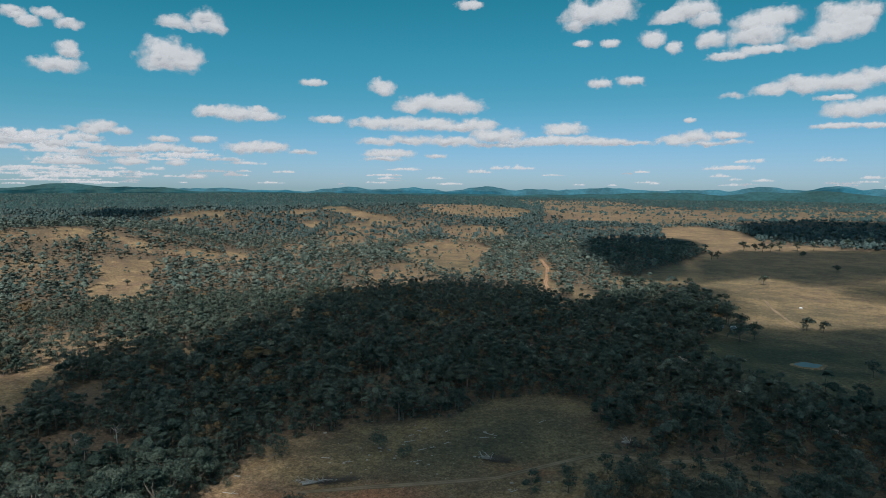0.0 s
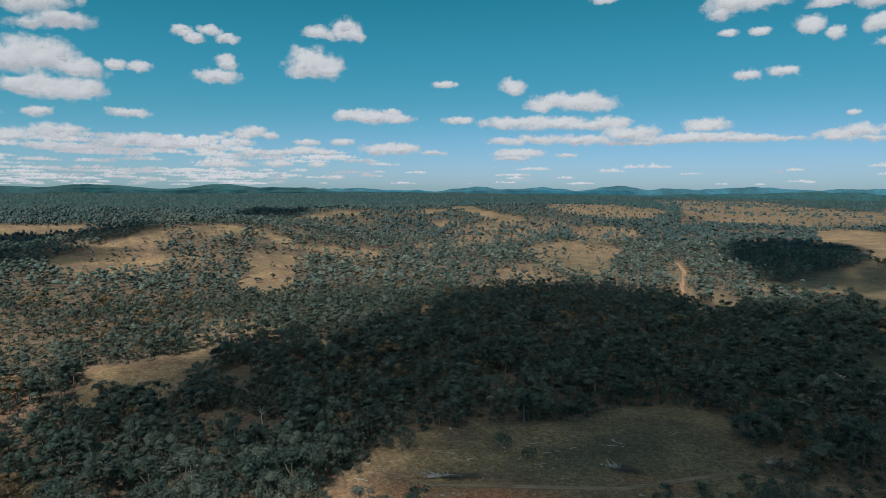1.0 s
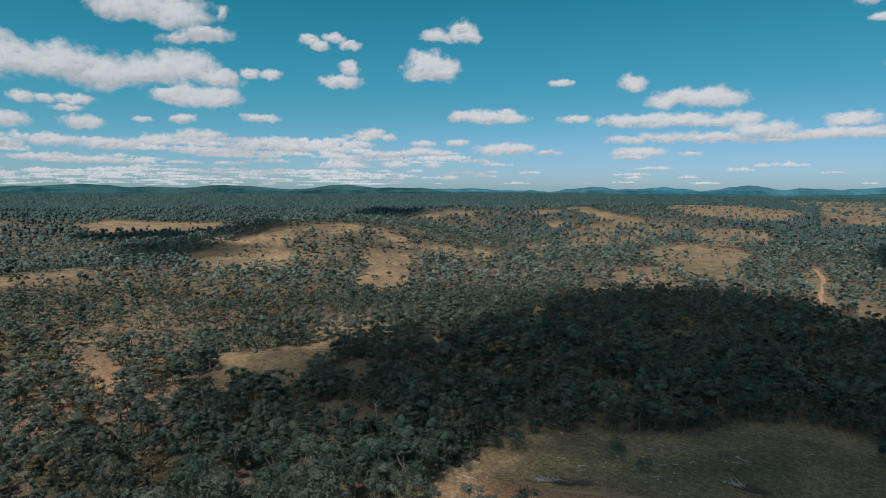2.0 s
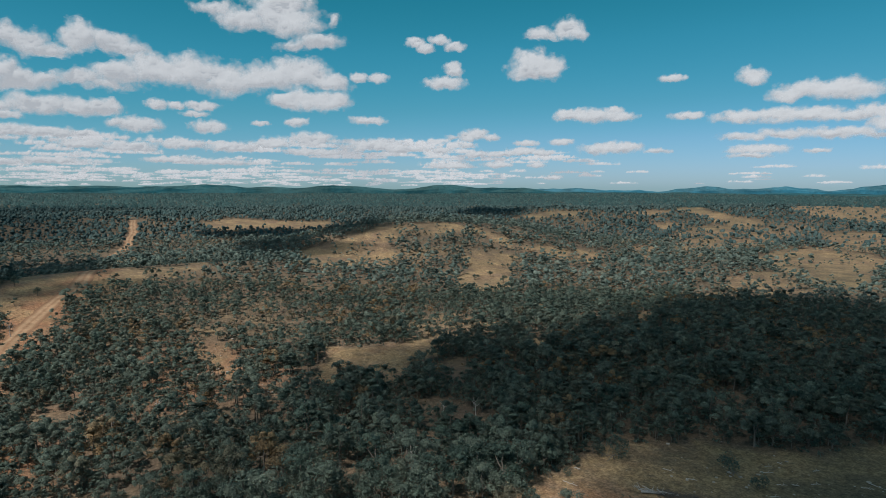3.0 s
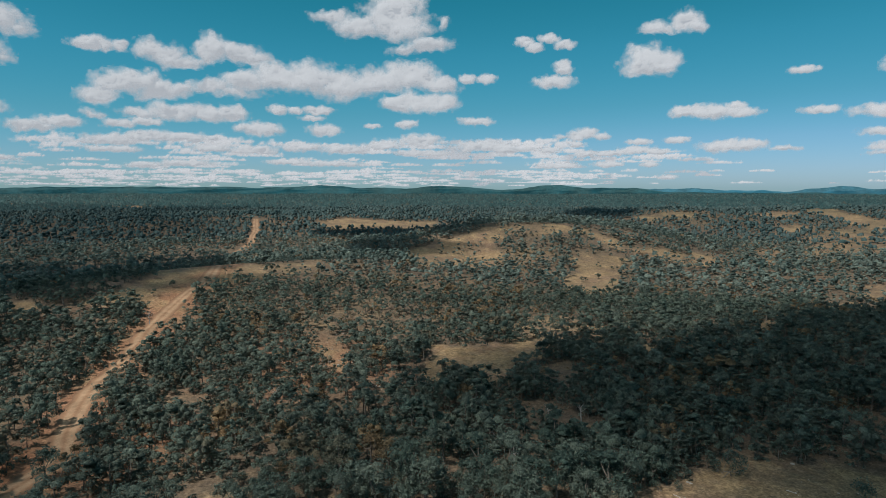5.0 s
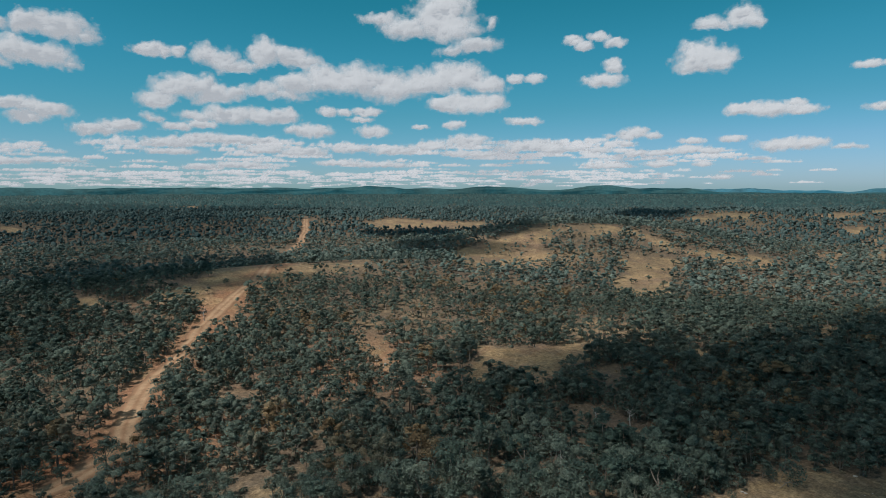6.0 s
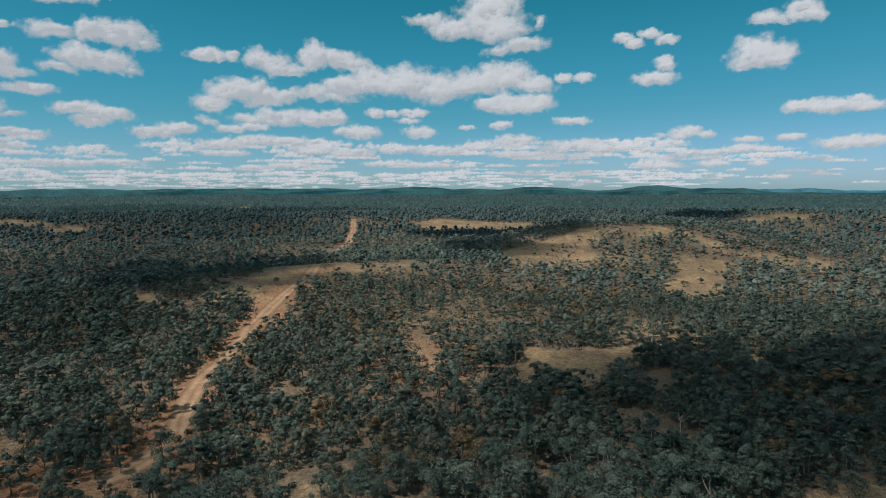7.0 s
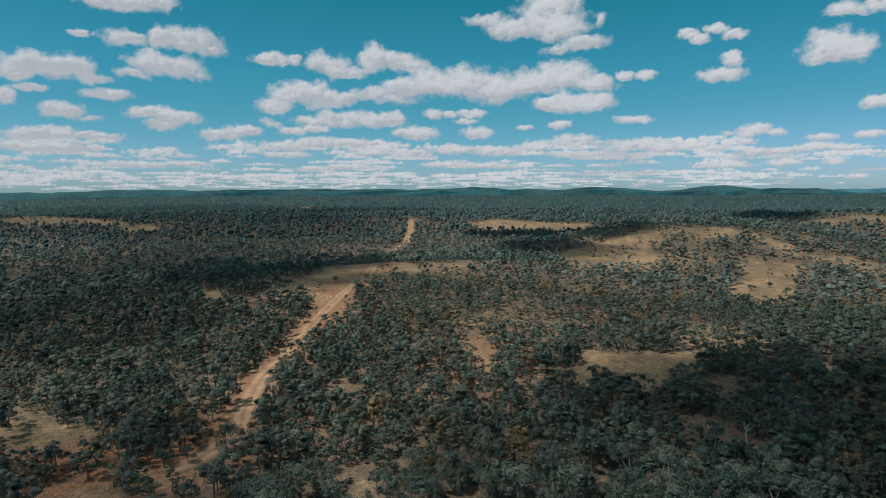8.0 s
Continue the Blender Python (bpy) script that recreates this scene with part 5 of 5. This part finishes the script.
def dead_tree(x, y, tall, seed):
    """A ringbarked tree, bare and grey, still standing."""
    g = np.random.default_rng(seed)
    root = tagged(new("dead_tree"), "bare grey dead tree still standing among live ones", "dead tree", "standing dead trees")
    part("trunk", mesh_of("trunk", *stick(g, (0, 0, -0.3), (0.4, 0.3, tall * 0.62), 0.3, 0.16, 5, 0.05, 7), [DEAD], smooth=True), root)
    for i in range(7):
        t = i * 2.4
        h = tall * g.uniform(0.35, 0.62)
        q = (math.cos(t) * tall * 0.25, math.sin(t) * tall * 0.25, h + tall * g.uniform(0.15, 0.4))
        part("limb", mesh_of("limb", *stick(g, (0.25, 0.2, h), q, 0.12, 0.03, 5, 0.18, 5), [DEAD], smooth=True), root)
    root.matrix_basis = stand(x, y, g.uniform(0, 360), 1, 1)


for i, (az, d, tall) in enumerate(((25, 262, 11), (31, 300, 10), (44, 300, 12), (36, 262, 9), (28, 300, 10), (-8, 400, 13), (66, 520, 12), (49, 640, 13), (34, 245, 8), (56, 330, 10))):
    dead_tree(*bearing(az, d)[:2], tall, 60 + i)


# ---------------------------------------------------------------- the farm by the plain
IRON = rough_material("weathered_zinc_sheet", (0.22, 0.28, 0.30), (0.42, 0.50, 0.52), 0.6, 0.55)
PAINT = rough_material("pale_painted_steel", (0.7, 0.7, 0.68), (0.82, 0.82, 0.8), 0.8, 0.5)
SHADOWY = rough_material("doorway_shade", (0.02, 0.02, 0.02), (0.04, 0.04, 0.04), 1.0)


def sheet(a, b, c, ribs, deep):
    """A ribbed iron sheet: from a along to b, and from a up to c, with thickness."""
    a, b, c = (np.asarray(p, float) for p in (a, b, c))
    n = np.cross(b - a, c - a)
    n /= np.linalg.norm(n)
    v, f = [], []
    for i in range(ribs + 1):
        p = a + (b - a) * i / ribs + n * (deep if i % 2 else 0)
        v += [p, p + (c - a), p - n * 0.03, p + (c - a) - n * 0.03]
    for i in range(ribs):
        k = i * 4
        for q in ((0, 4, 5, 1), (2, 3, 7, 6), (0, 2, 6, 4), (1, 5, 7, 3)):
            f.append([k + e for e in q])
    return np.array(v), np.array(f)


def shed(x, y, turn, long, wide, tall, label):
    root = tagged(new("shed"), label, "shed", "farm sheds")
    l, w = long / 2, wide / 2
    for s in (-1, 1):
        part("wall", mesh_of("wall", *sheet((-l, s * w, 0), (l, s * w, 0), (-l, s * w, tall), int(long * 2), 0.08), [IRON]), root)
        part("wall", mesh_of("wall", *sheet((s * l, -w, 0), (s * l, w, 0), (s * l, -w, tall), int(wide * 2), 0.08), [IRON]), root)
        roof = part("roof", mesh_of("roof", *sheet((-l - 0.4, s * (w + 0.5), tall - 0.1), (l + 0.4, s * (w + 0.5), tall - 0.1), (-l - 0.4, 0, tall + wide * 0.2), int(long * 2), 0.06), [IRON]), root, "pale corrugated iron roof")
    # the wall has no opening: a near-black sheet paints the shade inside
    part("door", mesh_of("door", *sheet((-1.5, -w - 0.12, 0), (1.5, -w - 0.12, 0), (-1.5, -w - 0.12, tall * 0.8), 6, 0.04), [SHADOWY]), root, "near-black sheet for the shade in an open doorway")
    root.matrix_basis = stand(x, y, turn, 1, 1)


shed(*SHED, 12, 13, 7, 2.8, "low farm shed with a pale corrugated iron roof")
shed(SHED[0] + 12, SHED[1] - 9, 60, 7, 4, 2.6, "small iron outbuilding among trees")


def tank(x, y):
    root = tagged(new("water_tank"), "small pale round water tank on the open plain", "water tank")
    t = np.arange(20) / 20 * 2 * np.pi
    ring = np.stack([np.cos(t), np.sin(t)], -1)
    rows = ((1.4, 0.0), (1.4, 1.3), (1.46, 1.34), (1.4, 1.42), (0.3, 1.75))
    v = np.concatenate([np.concatenate([ring * r, np.full((20, 1), z)], -1) for r, z in rows])
    i = np.arange(20)
    j = (i + 1) % 20
    f = np.concatenate([np.stack([k * 20 + i, k * 20 + j, k * 20 + 20 + j, k * 20 + 20 + i], -1) for k in range(4)])
    part("body", mesh_of("body", v[:60], f[f.max(1) < 60], [PAINT], smooth=True), root)
    part("lid", mesh_of("lid", v[40:], f[f.min(1) >= 40] - 40, [PAINT], smooth=True), root)
    part("hatch", mesh_of("hatch", *cone_tube((0, 0, 1.66), (0, 0, 1.85), 0.36, 0.32, 12), [IRON]), root)
    root.matrix_basis = stand(x, y, 0, 1, 1)


tank(*TANK)


def dam(x, y, wide, deep):
    """A farm dam: a sheet of water in a bank of turned earth."""
    m, n, l, b = material("dam_water", 0.35)
    b.inputs["Base Color"].default_value = (0.006, 0.09, 0.105, 1)
    b.inputs["Specular IOR Level"].default_value = 0.25
    t = np.arange(48) / 48 * 2 * np.pi
    shape = 1 / (np.abs(np.cos(t)) ** 1.3 + np.abs(np.sin(t)) ** 1.3) ** (1 / 1.3) * (1 + 0.06 * np.sin(5 * t + 1))
    z = float(height(x, y))
    v, rows = [], ((0.0, 0.5), (0.5, 0.5), (1.0, 0.5))
    for s, up in rows:
        v.append(np.stack([x + np.cos(t) * shape * wide * s, y + np.sin(t) * shape * deep * s, np.full(48, z + up)], -1))
    i = np.arange(48)
    j = (i + 1) % 48
    f = np.concatenate([np.stack([k * 48 + i, k * 48 + j, k * 48 + 48 + j, k * 48 + 48 + i], -1) for k in (1,)])
    top = np.array([[0 + 48, e + 48, e + 49, e + 50] for e in range(1, 46, 2)])
    tagged(new("water", mesh_of("water", np.concatenate(v), np.concatenate([f[:, ::-1], top]), [m], smooth=True)), "still teal water of a small farm dam", "dam", kind="structure")
    v = []
    for s, up in ((0.96, 0.42), (1.02, 0.6), (1.1, 0.6), (1.3, 0.2), (1.5, -0.4)):
        p = np.stack([x + np.cos(t) * shape * (wide * s), y + np.sin(t) * shape * (deep * s)], -1)
        v.append(np.concatenate([p, np.full((48, 1), z + up)], -1))
    f = np.concatenate([np.stack([k * 48 + i, k * 48 + j, k * 48 + 48 + j, k * 48 + 48 + i], -1) for k in range(4)])
    tagged(new("dam_bank", mesh_of("dam_bank", np.concatenate(v), f[:, ::-1], [EARTH], smooth=True)), "low bank of turned earth round the dam", "bank", kind="structure")


dam(*DAM, 9, 7.0)


def boulders():
    """Pale rocks along the gullies and on bare rises."""
    g = np.random.default_rng(77)
    bv, bf = BALL
    vs, fs, at = [], [], 0
    for az, d, spread, count in ((25, 345, 9, 130), (23, 440, 22, 70), (51.5, 414, 14, 90), (49, 360, 22, 60), (-20, 380, 30, 60), (3, 250, 36, 90), (84, 315, 30, 90), (50, 480, 20, 60)):
        c = bearing(az, d)
        for _ in range(count):
            x, y = c.x + g.normal(0, spread), c.y + g.normal(0, spread * 0.7)
            s = 0.2 + 0.7 * g.random() ** 4
            v = bv * (1 + g.normal(0, 0.15, (len(bv), 1))) * s * np.array([1.3, 1, 0.65]) + [x, y, float(height(x, y)) + 0.1 * s]
            vs.append(v)
            fs.append(bf + at)
            at += len(bv)
    me = mesh_of("boulders", np.concatenate(vs), np.concatenate(fs), [rough_material("pale_rock", (0.2, 0.18, 0.155), (0.36, 0.33, 0.29), 0.8)])
    tagged(new("boulders", me), "pale grey rocks scattered over bare soil", "rocks", kind="stuff")


boulders()
